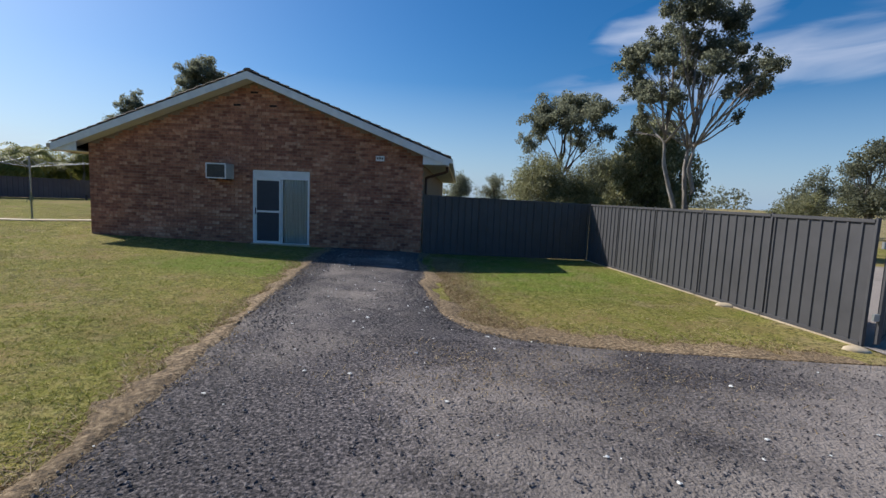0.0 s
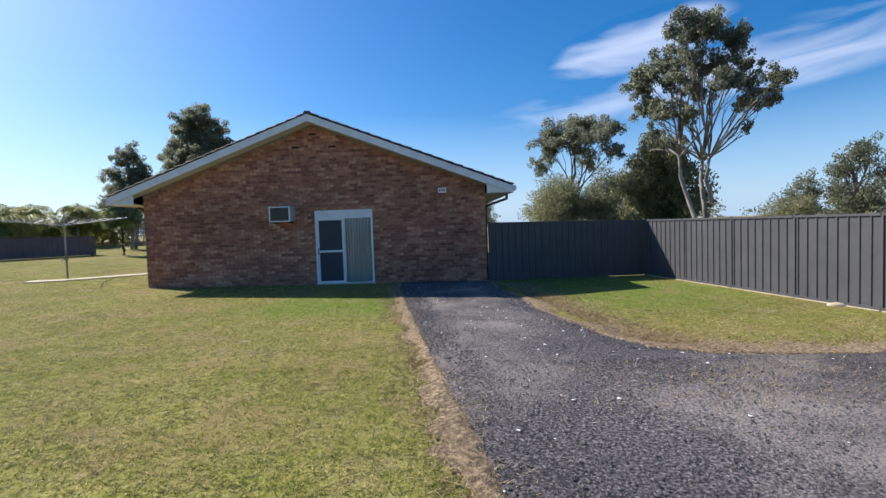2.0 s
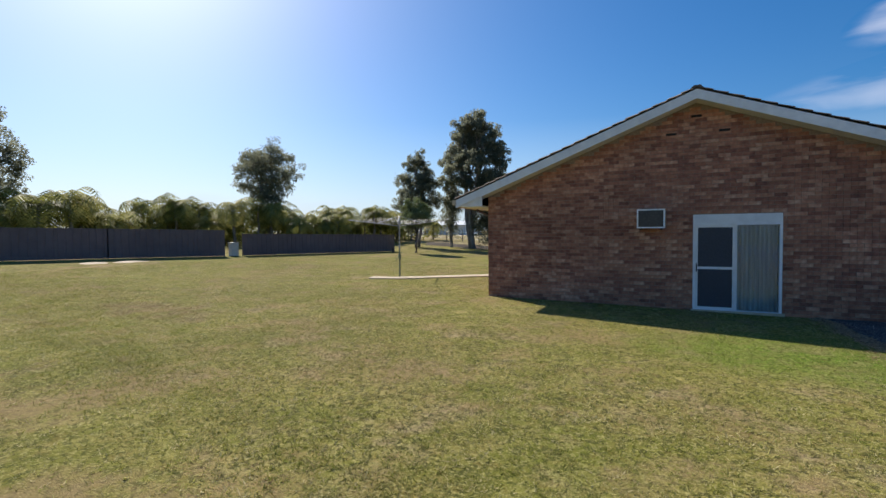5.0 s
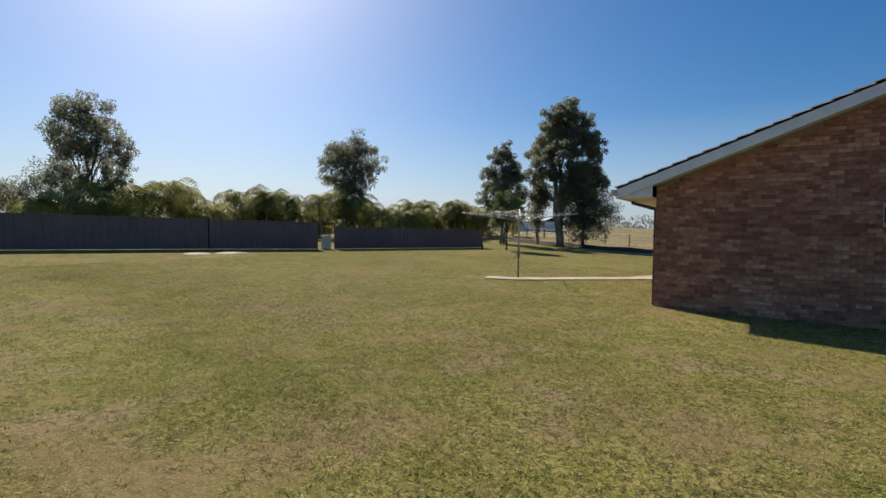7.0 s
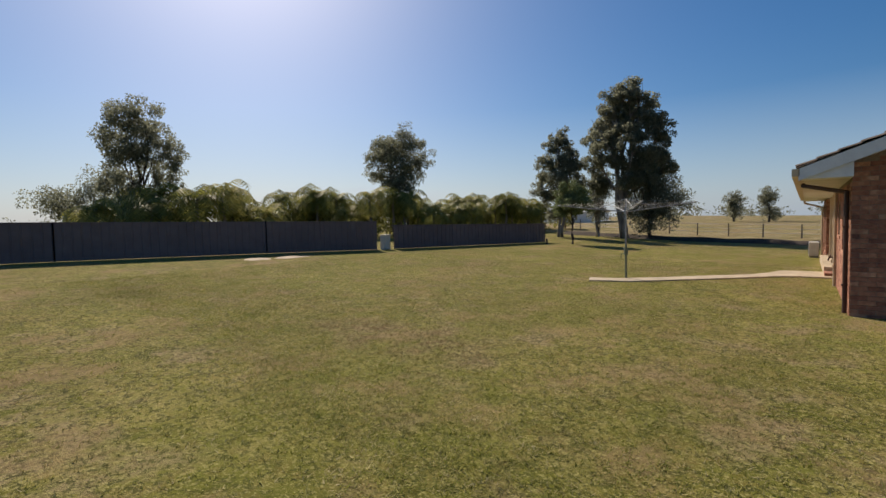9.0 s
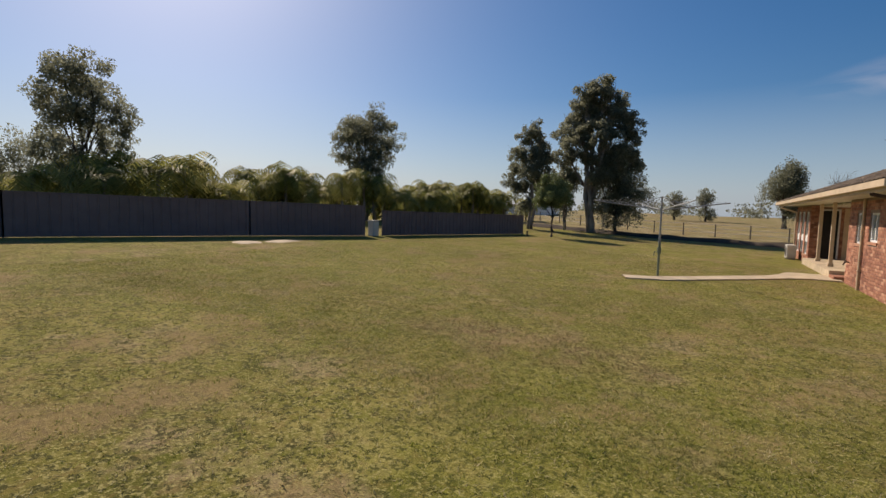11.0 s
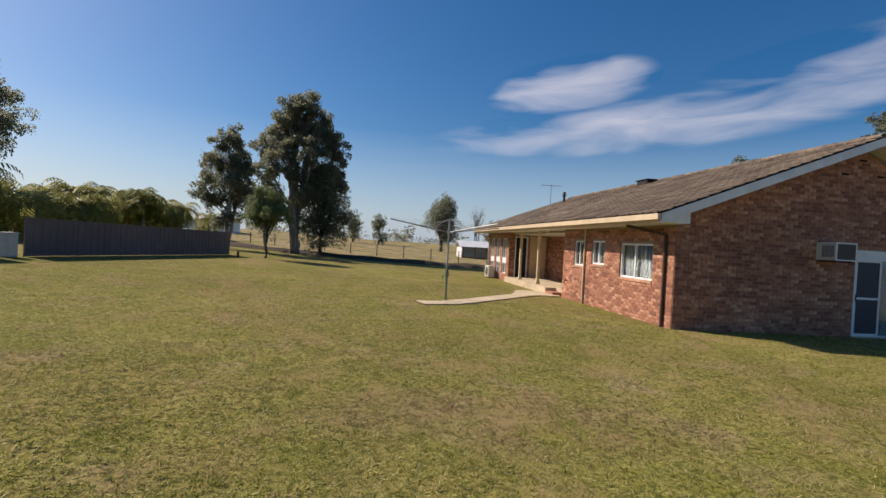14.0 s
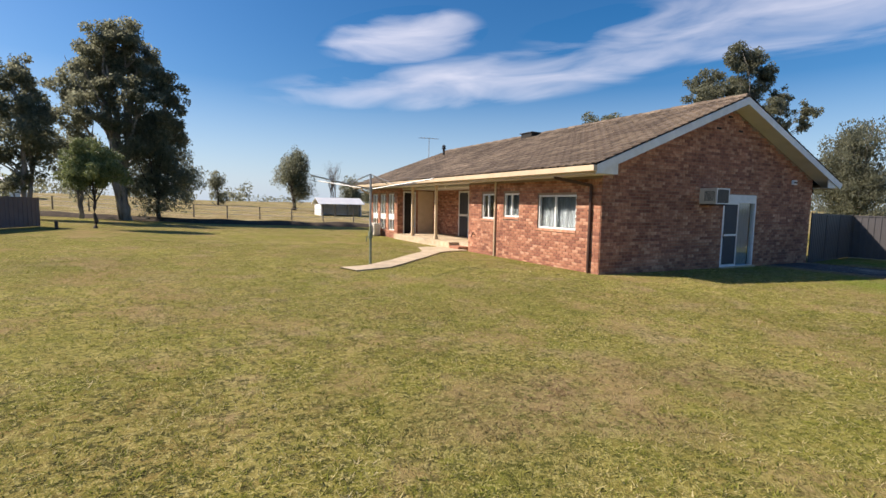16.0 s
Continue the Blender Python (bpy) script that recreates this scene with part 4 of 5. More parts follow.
def gate():
    g = tagged(root("steel_gate", (FE[0] + 0.12, FE[1] - 0.1, gz(*FE))), "open dark grey steel gate leaf swung back from the fence end", "gate")
    a, b = Vector((0, 0)), Vector((1.75, 1.55))
    L, u = (b - a).length, (b - a).normalized()
    ribbed_sheet(a + u * 0.05, b - u * 0.05, 0.12, 0.12, 1.76, 1.76, 0.19, 0.03, STEEL_DARK, g)
    for p in (a, b):
        part("stile", cubes((p.x - 0.025, p.x + 0.025, p.y - 0.025, p.y + 0.025, 0.08, 1.80)), STEEL_DARK, g)
    bar(g, "top_rail", (a.x, a.y, 1.75), (b.x, b.y, 1.75), 0.045, 0.045, STEEL_DARK)
    bar(g, "bottom_rail", (a.x, a.y, 0.09), (b.x, b.y, 0.09), 0.045, 0.045, STEEL_DARK)
    bm = bmesh.new()
    rod(bm, (b.x - 0.05, b.y - 0.07, 0.0), (b.x - 0.05, b.y - 0.07, 0.5), 0.012)
    part("drop_bolt", bm, GALV, g)
    for z in (0.4, 1.4):
        part("hinge", cubes((-0.10, -0.02, -0.02, 0.02, z, z + 0.1)), GALV, g)


gate()
# ---- far fence along the yard ----
FF = [(-15.1, 19.2), (-18.5, 7.6), (-18.85, 6.6), (-20.9, 1.4), (-23.4, -6.0), (-26.5, -20.0)]
steel_fence("boundary_fence", FF[1], FF[0], 1.32, 6, "low dark sheet boundary fence along the lawn", FENCE_FAR, 0.3, 0.02)
for a, b, n in ((FF[2], FF[3], 4), (FF[3], FF[4], 4), (FF[4], FF[5], 6)):
    steel_fence("boundary_fence", b, a, 1.52, n, "low dark sheet boundary fence along the lawn", FENCE_FAR, 0.3, 0.02)
mb = tagged(root("meter_box", (-18.68, 7.1, gz(-18.68, 7.1))), "small beige box standing in the gap of the fence", "box")
part("case", cubes((-0.18, 0.18, -0.22, 0.22, 0, 0.75), bevel=0.02), AC_BEIGE, mb)
part("lid", cubes((-0.20, 0.20, -0.24, 0.24, 0.752, 0.80), bevel=0.01), AC_BEIGE, mb)


# ---- clothes hoist and path ----
def hoist():
    x, y = -4.95, 3.3
    g = gz(x, y)
    h = tagged(root("clothes_hoist", (x, y, g)), "old rotary clothes hoist with four arms on a weathered green pole", "clothes line")
    bm = bmesh.new()
    rod(bm, (0, 0, -0.2), (0, 0, 1.05), 0.034, seg=10)
    part("lower_pole", bm, HOIST_GREEN, h)
    bm = bmesh.new()
    rod(bm, (0, 0, 1.05), (0, 0, 2.42), 0.028, seg=10)
    part("upper_pole", bm, GALV, h)
    bm = bmesh.new()
    rod(bm, (0, 0, 0.72), (0, 0, 0.90), 0.06, seg=10)
    rod(bm, (0.0, 0, 0.78), (-0.13, -0.05, 0.76), 0.014)
    rod(bm, (-0.13, -0.05, 0.76), (-0.13, -0.05, 0.64), 0.012)
    part("winder", bm, HOIST_GREEN, h)
    bm = bmesh.new()
    rod(bm, (0, 0, 1.96), (0, 0, 2.08), 0.05, seg=10)
    part("hub", bm, GALV, h)
    tips = []
    for k in range(4):
        a = radians(28 + 90 * k)
        c, s = math.cos(a), math.sin(a)
        tip = Vector((2.0 * c, 2.0 * s, 2.26))
        tips.append((c, s))
        bm = bmesh.new()
        rod(bm, (0.04 * c, 0.04 * s, 2.02), tip, 0.016, seg=8)
        part("arm", bm, GALV, h)
        bm = bmesh.new()
        rod(bm, (0, 0, 2.41), (0.85 * c, 0.85 * s, 2.13), 0.010, seg=6)
        part("stay", bm, GALV, h)
    for r in (0.7, 1.05, 1.4, 1.7, 1.97):
        bm = bmesh.new()
        z = 2.02 + 0.12 * r + 0.015
        for k in range(4):
            (c0, s0), (c1, s1) = tips[k], tips[(k + 1) % 4]
            rod(bm, (r * c0, r * s0, z), (r * c1, r * s1, z), 0.0018, seg=4)
        part("wire", bm, GALV, h)


hoist()


def concrete_path():
    pts = [(-5.8, 2.55), (-4.9, 2.85), (-3.9, 3.8), (-2.9, 4.85), (-2.0, 5.8), (-1.2, 6.7), (-0.62, 7.5)]
    vs, fs = [], []
    rows = []
    for (x0, y0), (x1, y1) in zip(pts, pts[1:]):
        rows += [(x0 + (x1 - x0) * i / 5, y0 + (y1 - y0) * i / 5) for i in range(5)]
    rows.append(pts[-1])
    for i, (x, y) in enumerate(rows):
        j = min(i + 1, len(rows) - 1)
        k = max(i - 1, 0)
        d = Vector((rows[j][0] - rows[k][0], rows[j][1] - rows[k][1])).normalized()
        w = 0.33 + 0.5 * max(0, (i - 22) / 8) + 0.03 * noise.noise(Vector((x * 2, y * 2, 0)))
        for s in (-1, 1):
            px, py = x - d.y * w * s, y + d.x * w * s
            vs += [(px, py, gz(px, py) + 0.035), (px, py, gz(px, py) - 0.08)]
    for i in range(len(rows) - 1):
        a, b = 4 * i, 4 * i + 4
        fs += [(a, b, b + 2, a + 2), (a + 1, b + 1, b, a), (a + 2, b + 2, b + 3, a + 3)]
    structure(part_mesh("pavement", soup("pavement", vs, fs), CONCRETE), "narrow pale concrete path across the lawn", "path")
    structure(part("pavement_pad", cubes((-1.25, -0.02, 6.4, 8.1, -0.1, 0.125), bevel=0.01), CONCRETE), "concrete pad in front of the porch step", "path")


concrete_path()


def bare_patch(cx, cy, rx, ry, seed):
    """Pale dry ground showing through the turf near the far fence."""
    vs, fs, n = [], [], 28
    for j, k in ((0, 0.02), (1, 0.6), (2, 1.0)):
        for i in range(n):
            a = 6.2832 * i / n
            r = k * (1 + 0.45 * noise.noise(Vector((math.cos(a) * 1.7 + seed, math.sin(a) * 1.7, j))))
            x, y = cx + rx * r * math.cos(a), cy + ry * r * math.sin(a)
            vs.append((x, y, gz(x, y) + (0.03, 0.028, -0.004)[j]))
    for i in range(n):
        k = (i + 1) % n
        fs += [(i, n + i, n + k, k), (n + i, 2 * n + i, 2 * n + k, n + k)]
    structure(part_mesh("ground_patch", soup("ground_patch", vs, fs), CONCRETE, smooth=True), "pale bare patch of dry ground in the lawn", "bare ground")


bare_patch(-18.9, -0.3, 0.5, 0.6, 1.0)
bare_patch(-18.6, 1.1, 0.45, 0.75, 6.0)


# ---- trees ----
def tube_path(bm, pts, r0, r1, seg=7):
    n = len(pts)
    rings = []
    for i, p in enumerate(pts):
        d = (Vector(pts[min(i + 1, n - 1)]) - Vector(pts[max(i - 1, 0)])).normalized()
        q = d.to_track_quat("Z", "Y")
        r = r0 + (r1 - r0) * i / (n - 1)
        rings.append([bm.verts.new(Vector(p) + q @ Vector((r * math.cos(6.2832 * k / seg), r * math.sin(6.2832 * k / seg), 0))) for k in range(seg)])
    for a, b in zip(rings, rings[1:]):
        for k in range(seg):
            bm.faces.new((a[k], a[(k + 1) % seg], b[(k + 1) % seg], b[k]))
    bm.faces.new(rings[0][::-1])
    bm.faces.new(rings[-1])


def bent(a, b, rng, sag, n=6):
    a, b = Vector(a), Vector(b)
    L = (b - a).length
    off = Vector((rng.uniform(-1, 1), rng.uniform(-1, 1), rng.uniform(-0.4, 0.4))) * L * sag
    return [a.lerp(b, i / n) + off * math.sin(math.pi * i / n) + Vector((rng.uniform(-1, 1), rng.uniform(-1, 1), 0)) * L * 0.015 for i in range(n + 1)]


def leaf_cards(centers, radii, count, size, rs, droop=0.5, hollow=0.35):
    """Small pointed leaf sprays scattered in clumps; their shapes lean down."""
    c, r = np.array(centers, float), np.array(radii, float)
    w = (r[:, 0] * r[:, 1] * r[:, 2]) ** 0.8
    pick = rs.choice(len(c), size=count, p=w / w.sum())
    d = rs.normal(size=(count, 3))
    d /= np.linalg.norm(d, axis=1)[:, None]
    rad = hollow + (1 - hollow) * rs.random(count) ** 0.6
    # knots within each clump give an uneven outline
    knots = rs.normal(size=(len(c), 24, 3))
    knots /= np.linalg.norm(knots, axis=2)[:, :, None]
    knots *= (0.25 + 0.85 * rs.random((len(c), 24)))[:, :, None]
    kk = knots[pick, rs.integers(0, 24, count)]
    p = c[pick] + (kk + d * rad[:, None] * 0.34) * r[pick]
    ax = rs.normal(size=(count, 3))
    ax[:, 2] -= droop * 2.2
    ax /= np.linalg.norm(ax, axis=1)[:, None]
    side = np.cross(ax, rs.normal(size=(count, 3)))
    side /= np.linalg.norm(side, axis=1)[:, None] + 1e-9
    L = 0.74 * size * (0.6 + 0.8 * rs.random(count))[:, None]
    W = L * (0.22 + 0.2 * rs.random(count))[:, None]
    v = np.stack([p, p + ax * L * 0.45 + side * W, p + ax * L, p + ax * L * 0.45 - side * W], 1).reshape(-1, 3)
    f = np.arange(count * 4).reshape(-1, 4)
    return soup("leaves", v, f)


def tree(name, at, clumps, trunk, leaves, size, leaf_mat, bark, label, seed, stems=1, fork=0.35, droop=0.5, facing=0.0, category="tree", spread=0.05, hollow=0.35, twigs=2, tall=0.0, span=0.0, fat=1.22):
    """clumps: (across, up, radius, radius up) seen from the yard, drawn out to a height and a width; depth is at random."""
    kz = tall / max(c[1] + c[3] for c in clumps) if tall else 1.0
    kx = span / (max(c[0] + c[2] for c in clumps) - min(c[0] - c[2] for c in clumps)) if span else 1.0
    rng, rs = random.Random(seed), np.random.default_rng(seed)
    t = tagged(root(name, (at[0], at[1], gz(*at))), label, category)
    ca, sa = math.cos(facing), math.sin(facing)
    cs, rr = [], []
    width = max(abs(c[0]) for c in clumps) * kx + 0.5
    for u, z, r, rz in clumps:
        u, z, r, rz = u * kx, z * kz, r * fat * kx, max(rz * kz, 0.85 * r * kx) * fat
        v = rng.uniform(-0.55, 0.55) * width
        cs.append((u * ca - v * sa, u * sa + v * ca, z))
        rr.append((r, r, rz))
    top = max(c[2] for c in cs)
    bm = bmesh.new()
    heads = []
    for k in range(stems):
        a = 6.283 * k / stems + rng.random()
        foot = Vector((0.12 * trunk * 3 * math.cos(a), 0.12 * trunk * 3 * math.sin(a), -0.25)) if stems > 1 else Vector((0, 0, -0.25))
        tgt = cs[rng.randrange(len(cs))] if stems > 1 else (0, 0, 0)
        head = Vector((tgt[0] * 0.35 + rng.uniform(-1, 1) * spread * top, tgt[1] * 0.35 + rng.uniform(-1, 1) * spread * top, top * rng.uniform(0.72, 0.9)))
        pts = bent(foot, head, rng, 0.05, 9)
        tube_path(bm, pts, trunk * (1.0 if stems == 1 else 0.7), trunk * 0.22, 9)
        heads.append(pts)
    part("trunk", bm, bark, t, smooth=True)
    for c, r in zip(cs, rr):
        bm = bmesh.new()
        pts = heads[rng.randrange(len(heads))]
        k = min(len(pts) - 2, max(1, int(len(pts) * min(0.85, max(fork, 0.75 * (c[2] - r[2]) / top)))))
        limb = bent(pts[k], c, rng, 0.12)
        tube_path(bm, limb, trunk * 0.30, trunk * 0.07, 6)
        for _ in range(twigs):
            e = Vector(c) + Vector((rng.uniform(-1, 1) * r[0], rng.uniform(-1, 1) * r[1], rng.uniform(-0.6, 0.8) * r[2])) * 0.85
            tube_path(bm, bent(limb[rng.randrange(2, 6)], e, rng, 0.15, 4), trunk * 0.10, trunk * 0.03, 5)
        part("limb", bm, bark, t, smooth=True)
    if leaves:
        part_mesh("crown", leaf_cards(cs, rr, int(leaves * (1.25 * kx * kz if tall else 1.2)), size, rs, droop, hollow), leaf_mat, t)
    return t


def crown(rng, w, z0, z1, n, r0, r1, flat=0.8, top_heavy=1.0):
    """Random clumps filling an egg between two heights."""
    out = []
    for _ in range(n):
        k = rng.random()
        z = z0 + (z1 - z0) * k
        half = w / 2 * math.sin(math.pi * min(0.97, (0.12 + 0.86 * k) ** top_heavy)) ** 0.6
        r = rng.uniform(r0, r1)
        out.append((rng.uniform(-1, 1) * max(0.1, half - r * 0.6), z, r, r * flat))
    return out


R = random.Random(5)
# tall gum beyond the back fence
tree("gum_tree", (22.6, 9.6), [(-4.3, 10.2, 1.2, 0.9), (-3.9, 8.6, 1.1, 0.7), (-2.8, 11.6, 1.4, 0.9), (-1.1, 12.7, 1.5, 1.0), (0.7, 12.7, 1.4, 0.9), (2.1, 11.7, 1.1, 0.8), (-2.3, 9.9, 1.2, 0.8), (-0.4, 10.9, 1.2, 0.8),
     (1.1, 10.6, 1.1, 0.7), (3.3, 9.4, 0.8, 0.6), (4.4, 8.9, 0.9, 0.6), (2.7, 10.0, 0.8, 0.6), (4.1, 8.0, 0.6, 0.4), (-3.5, 7.3, 0.8, 0.45), (-1.6, 8.5, 0.8, 0.5), (2.2, 7.9, 0.5, 0.5), (-4.4, 6.5, 0.5, 0.3), (-2.2, 6.6, 0.6, 0.35), (2.9, 7.0, 0.35, 0.4), (-0.2, 9.4, 1.1, 0.8), (-2.8, 8.0, 1.0, 0.7), (1.4, 9.0, 0.9, 0.7), (3.4, 8.3, 0.8, 0.6), (-1.0, 7.6, 0.7, 0.5)],
     0.20, 64000, 0.16, LEAF_GUM, BARK, "tall pale-stemmed gum tree with an open crown behind the fence", 11, stems=3, fork=0.55, spread=0.03, facing=-0.5, hollow=0.2, twigs=5, tall=12.4, span=7.2, fat=1.1)
tree("gum_tree", (17.9, 16.0), [(-2.0, 6.5, 1.0, 0.6), (-0.8, 7.5, 1.2, 0.7), (0.7, 7.5, 1.1, 0.7), (1.9, 6.8, 1.0, 0.6), (0.0, 6.7, 1.0, 0.5), (2.7, 5.9, 0.6, 0.4), (-2.6, 5.3, 0.6, 0.35), (1.0, 5.6, 0.7, 0.4)],
     0.2, 24000, 0.16, LEAF_GUM, BARK_DARK, "umbrella-shaped gum tree behind the fence", 12, facing=-0.3, fork=0.45, hollow=0.25, twigs=3, tall=8.5, span=5.7, fat=1.3)
tree("bush", (16.5, 13.8), crown(R, 3.6, 0.9, 2.9, 14, 0.7, 1.0), 0.1, 18900, 0.12, LEAF_OLIVE, BARK_DARK, "dense olive-yellow bush behind the fence", 13, stems=3, facing=-0.3, category="bush", tall=4.3, span=4.4)
tree("bush", (18.6, 13.8), crown(R, 3.4, 0.8, 2.7, 12, 0.7, 1.0), 0.1, 16800, 0.12, LEAF_OLIVE, BARK_DARK, "dense olive-yellow bush behind the fence", 14, stems=3, facing=-0.3, category="bush", tall=3.9, span=3.2)
tree("weeping_tree", (23.0, 15.2), crown(R, 6.0, 1.4, 6.2, 26, 0.9, 1.4, 0.9), 0.2, 42000, 0.21, LEAF_OLIVE, TWIG, "broad drooping olive-green tree with bare grey twigs", 15, stems=3, droop=1.2, facing=-0.6, twigs=6, tall=7.4, span=5.2)
tree("dark_tree", (20.8, 18.5), crown(R, 3.0, 0.9, 3.6, 10, 0.7, 1.1), 0.15, 9072, 0.15, LEAF_GUM, BARK_DARK, "dark green tree between two lighter ones", 16, facing=-0.4, tall=5.4, span=3.0)
tree("she_oak", (36.5, 8.7), crown(R, 6.5, 2.6, 8.2, 34, 1.1, 1.7, 0.9), 0.28, 39312, 0.21, LEAF_GUM, BARK, "large dense grey-green tree beyond the gate", 17, stems=3, droop=0.9, facing=-0.9, tall=8.8, span=6.0)
tree("gum_tree", (41.5, 5.0), crown(R, 6.0, 3.2, 8.4, 22, 1.0, 1.5, 0.8), 0.25, 24192, 0.21, LEAF_GUM, BARK, "pale-trunked gum tree beyond the gate", 18, stems=2, facing=-1.0, tall=9.0, span=6.0)
tree("gum_tree", (43.0, 23.0), crown(R, 7.0, 2.4, 8.8, 24, 1.0, 1.6, 0.8), 0.25, 22680, 0.22, LEAF_GUM, BARK, "gum tree in the row beyond the gate", 19, stems=2, facing=-0.9, tall=7.9, span=5.0)
tree("gum_tree", (42.0, 27.6), crown(R, 6.5, 2.0, 6.8, 18, 1.0, 1.5, 0.8), 0.22, 15120, 0.22, LEAF_GUM, BARK, "distant rounded gum tree", 20, facing=-0.7, tall=5.5, span=3.8)
tree("bush", (39.4, 24.5), crown(R, 7.0, 0.8, 3.2, 16, 0.9, 1.3, 0.7), 0.12, 16800, 0.16, LEAF_OLIVE, TWIG, "pale dry bush in the distance", 21, stems=3, facing=-0.7, category="bush", tall=3.5, span=5.4)

# trees past the far fence
tree("gum_tree", (-36.4, 2.0), [(-1.2, 8.0, 1.5, 1.0), (0.2, 8.5, 1.5, 1.0), (-1.9, 6.8, 1.1, 0.9), (0.9, 7.3, 1.4, 1.0), (-0.6, 6.0, 1.6, 1.2), (1.9, 6.3, 1.2, 0.9), (2.9, 5.6, 1.0, 0.7), (1.2, 5.0, 1.2, 0.8), (2.4, 4.4, 0.9, 0.6), (-1.9, 4.6, 1.2, 0.9),
     (-2.7, 3.9, 0.8, 0.5), (-0.7, 4.1, 1.0, 0.9), (1.2, 3.5, 0.7, 0.5), (-1.4, 3.2, 0.6, 0.5)],
     0.24, 22680, 0.19, LEAF_GUM, BARK_DARK, "broad gum tree standing behind the dark fence", 31, facing=1.1, hollow=0.25, twigs=3, tall=9.6, span=5.6)
tree("gum_tree", (-30.4, 21.0), crown(R, 6.6, 5.2, 11.2, 22, 0.8, 1.4, 0.9), 0.22, 29030, 0.19, LEAF_GUM, BARK, "tall thin-leaved gum tree among the palms", 32, stems=3, facing=0.6, hollow=0.15, twigs=3, tall=9.6, span=6.0)
tree("gum_tree", (-17.4, 27.2), [(0.2, 10.2, 1.0, 0.9), (-0.6, 9.2, 1.2, 0.9), (0.9, 9.0, 1.0, 0.8), (-1.4, 7.8, 1.2, 0.9), (0.4, 7.6, 1.4, 1.0), (1.7, 7.4, 1.1, 0.9), (-1.9, 6.2, 1.2, 0.9), (0.0, 6.0, 1.5, 1.1), (-2.4, 4.9, 1.0, 0.7), (-1.0, 4.4, 1.2, 0.9),
     (1.2, 4.8, 1.2, 1.0), (2.3, 5.6, 1.0, 0.9), (0.2, 3.0, 1.0, 0.8), (-0.8, 2.2, 0.8, 0.6)],
     0.22, 36288, 0.19, LEAF_GUM, BARK, "dark peaked gum tree beside a larger one", 33, stems=2, facing=0.3, hollow=0.2, twigs=3, tall=9.2, span=4.8)
tree("gum_tree", (-12.8, 29.6), [(0.6, 14.6, 1.5, 1.1), (-1.0, 13.8, 1.5, 1.0), (1.9, 13.4, 1.3, 1.0), (-2.3, 12.4, 1.5, 1.0), (0.2, 12.4, 1.7, 1.2), (2.6, 11.2, 1.4, 1.0), (-3.1, 10.4, 1.3, 0.9), (-1.2, 10.4, 1.4, 1.0), (3.7, 10.2, 1.0, 0.8), (1.2, 9.8, 1.3, 1.0),
     (-2.7, 8.4, 1.3, 0.9), (3.0, 8.2, 1.3, 0.9), (-0.6, 7.8, 1.0, 0.8), (3.9, 7.2, 1.0, 0.8), (-2.8, 6.2, 1.2, 0.9), (1.9, 6.6, 1.2, 0.9)],
     0.42, 74000, 0.20, LEAF_GUM, BARK, "very tall pale-limbed gum tree at the end of the lawn", 34, stems=4, facing=0.1, hollow=0.2, twigs=4, tall=12.9, span=7.6, fat=1.15)
tree("wattle_tree", (-10.9, 29.8), crown(R, 5.0, 1.4, 7.6, 24, 0.9, 1.4, 0.95), 0.2, 38000, 0.17, LEAF_GUM, BARK_DARK, "dense dark tree leaning out from the tall gum", 35, stems=2, facing=0.1, tall=8.0, span=4.8)
tree("wattle_tree", (-15.2, 30.2), crown(R, 3.0, 1.8, 6.2, 12, 0.7, 1.1, 0.95), 0.12, 9072, 0.17, LEAF_GUM, BARK, "slender pale-stemmed sapling between two gums", 36, stems=3, facing=0.2, tall=6.4, span=2.6)
tree("small_tree", (-13.0, 18.9), [(-0.6, 2.9, 0.75, 0.6), (0.5, 3.0, 0.8, 0.65), (0.0, 3.7, 0.85, 0.6), (-0.5, 3.4, 0.7, 0.5), (0.7, 3.5, 0.6, 0.5), (0.1, 2.7, 0.8, 0.6)],
     0.11, 34000, 0.11, LEAF_GREEN, BARK_DARK, "small round-headed green tree on the lawn", 37, facing=0.2, fork=0.5, tall=3.9, span=2.4)
tree("round_tree", (3.6, 56.0), crown(R, 5.8, 1.4, 6.2, 24, 1.0, 1.5, 0.95), 0.3, 18144, 0.21, LEAF_GUM, BARK_DARK, "dark round tree in the far paddock", 38, facing=0.0, tall=7.8, span=5.3)
tree("bare_tree", (8.1, 54.0), crown(R, 3.4, 2.5, 5.2, 9, 0.6, 0.9), 0.14, 0, 0.2, LEAF_GUM, TWIG, "leafless twiggy tree in the far paddock", 39, stems=4, twigs=9, tall=7.2, span=2.8)
tree("dark_tree", (11.3, 57.0), crown(R, 4.2, 1.0, 4.2, 10, 0.9, 1.3), 0.2, 7560, 0.21, LEAF_GUM, BARK_DARK, "low dark tree behind the house roof", 40, tall=5.0, span=3.6)
tree("dark_tree", (17.0, 63.0), crown(R, 6.0, 1.0, 4.6, 12, 1.0, 1.4), 0.2, 7560, 0.21, LEAF_GUM, BARK_DARK, "low dark tree behind the house roof", 41, tall=5.0, span=5.0)
tree("dark_tree", (-9.0, 69.5), crown(R, 3.2, 0.9, 4.6, 9, 0.8, 1.2), 0.2, 5292, 0.22, LEAF_GUM, BARK_DARK, "small dark tree on the skyline", 42, tall=4.3, span=2.8)
tree("dark_tree", (-4.8, 69.5), crown(R, 3.6, 0.9, 4.4, 9, 0.8, 1.2), 0.2, 5292, 0.22, LEAF_GUM, BARK_DARK, "small dark tree on the skyline", 43, tall=4.8, span=2.8)
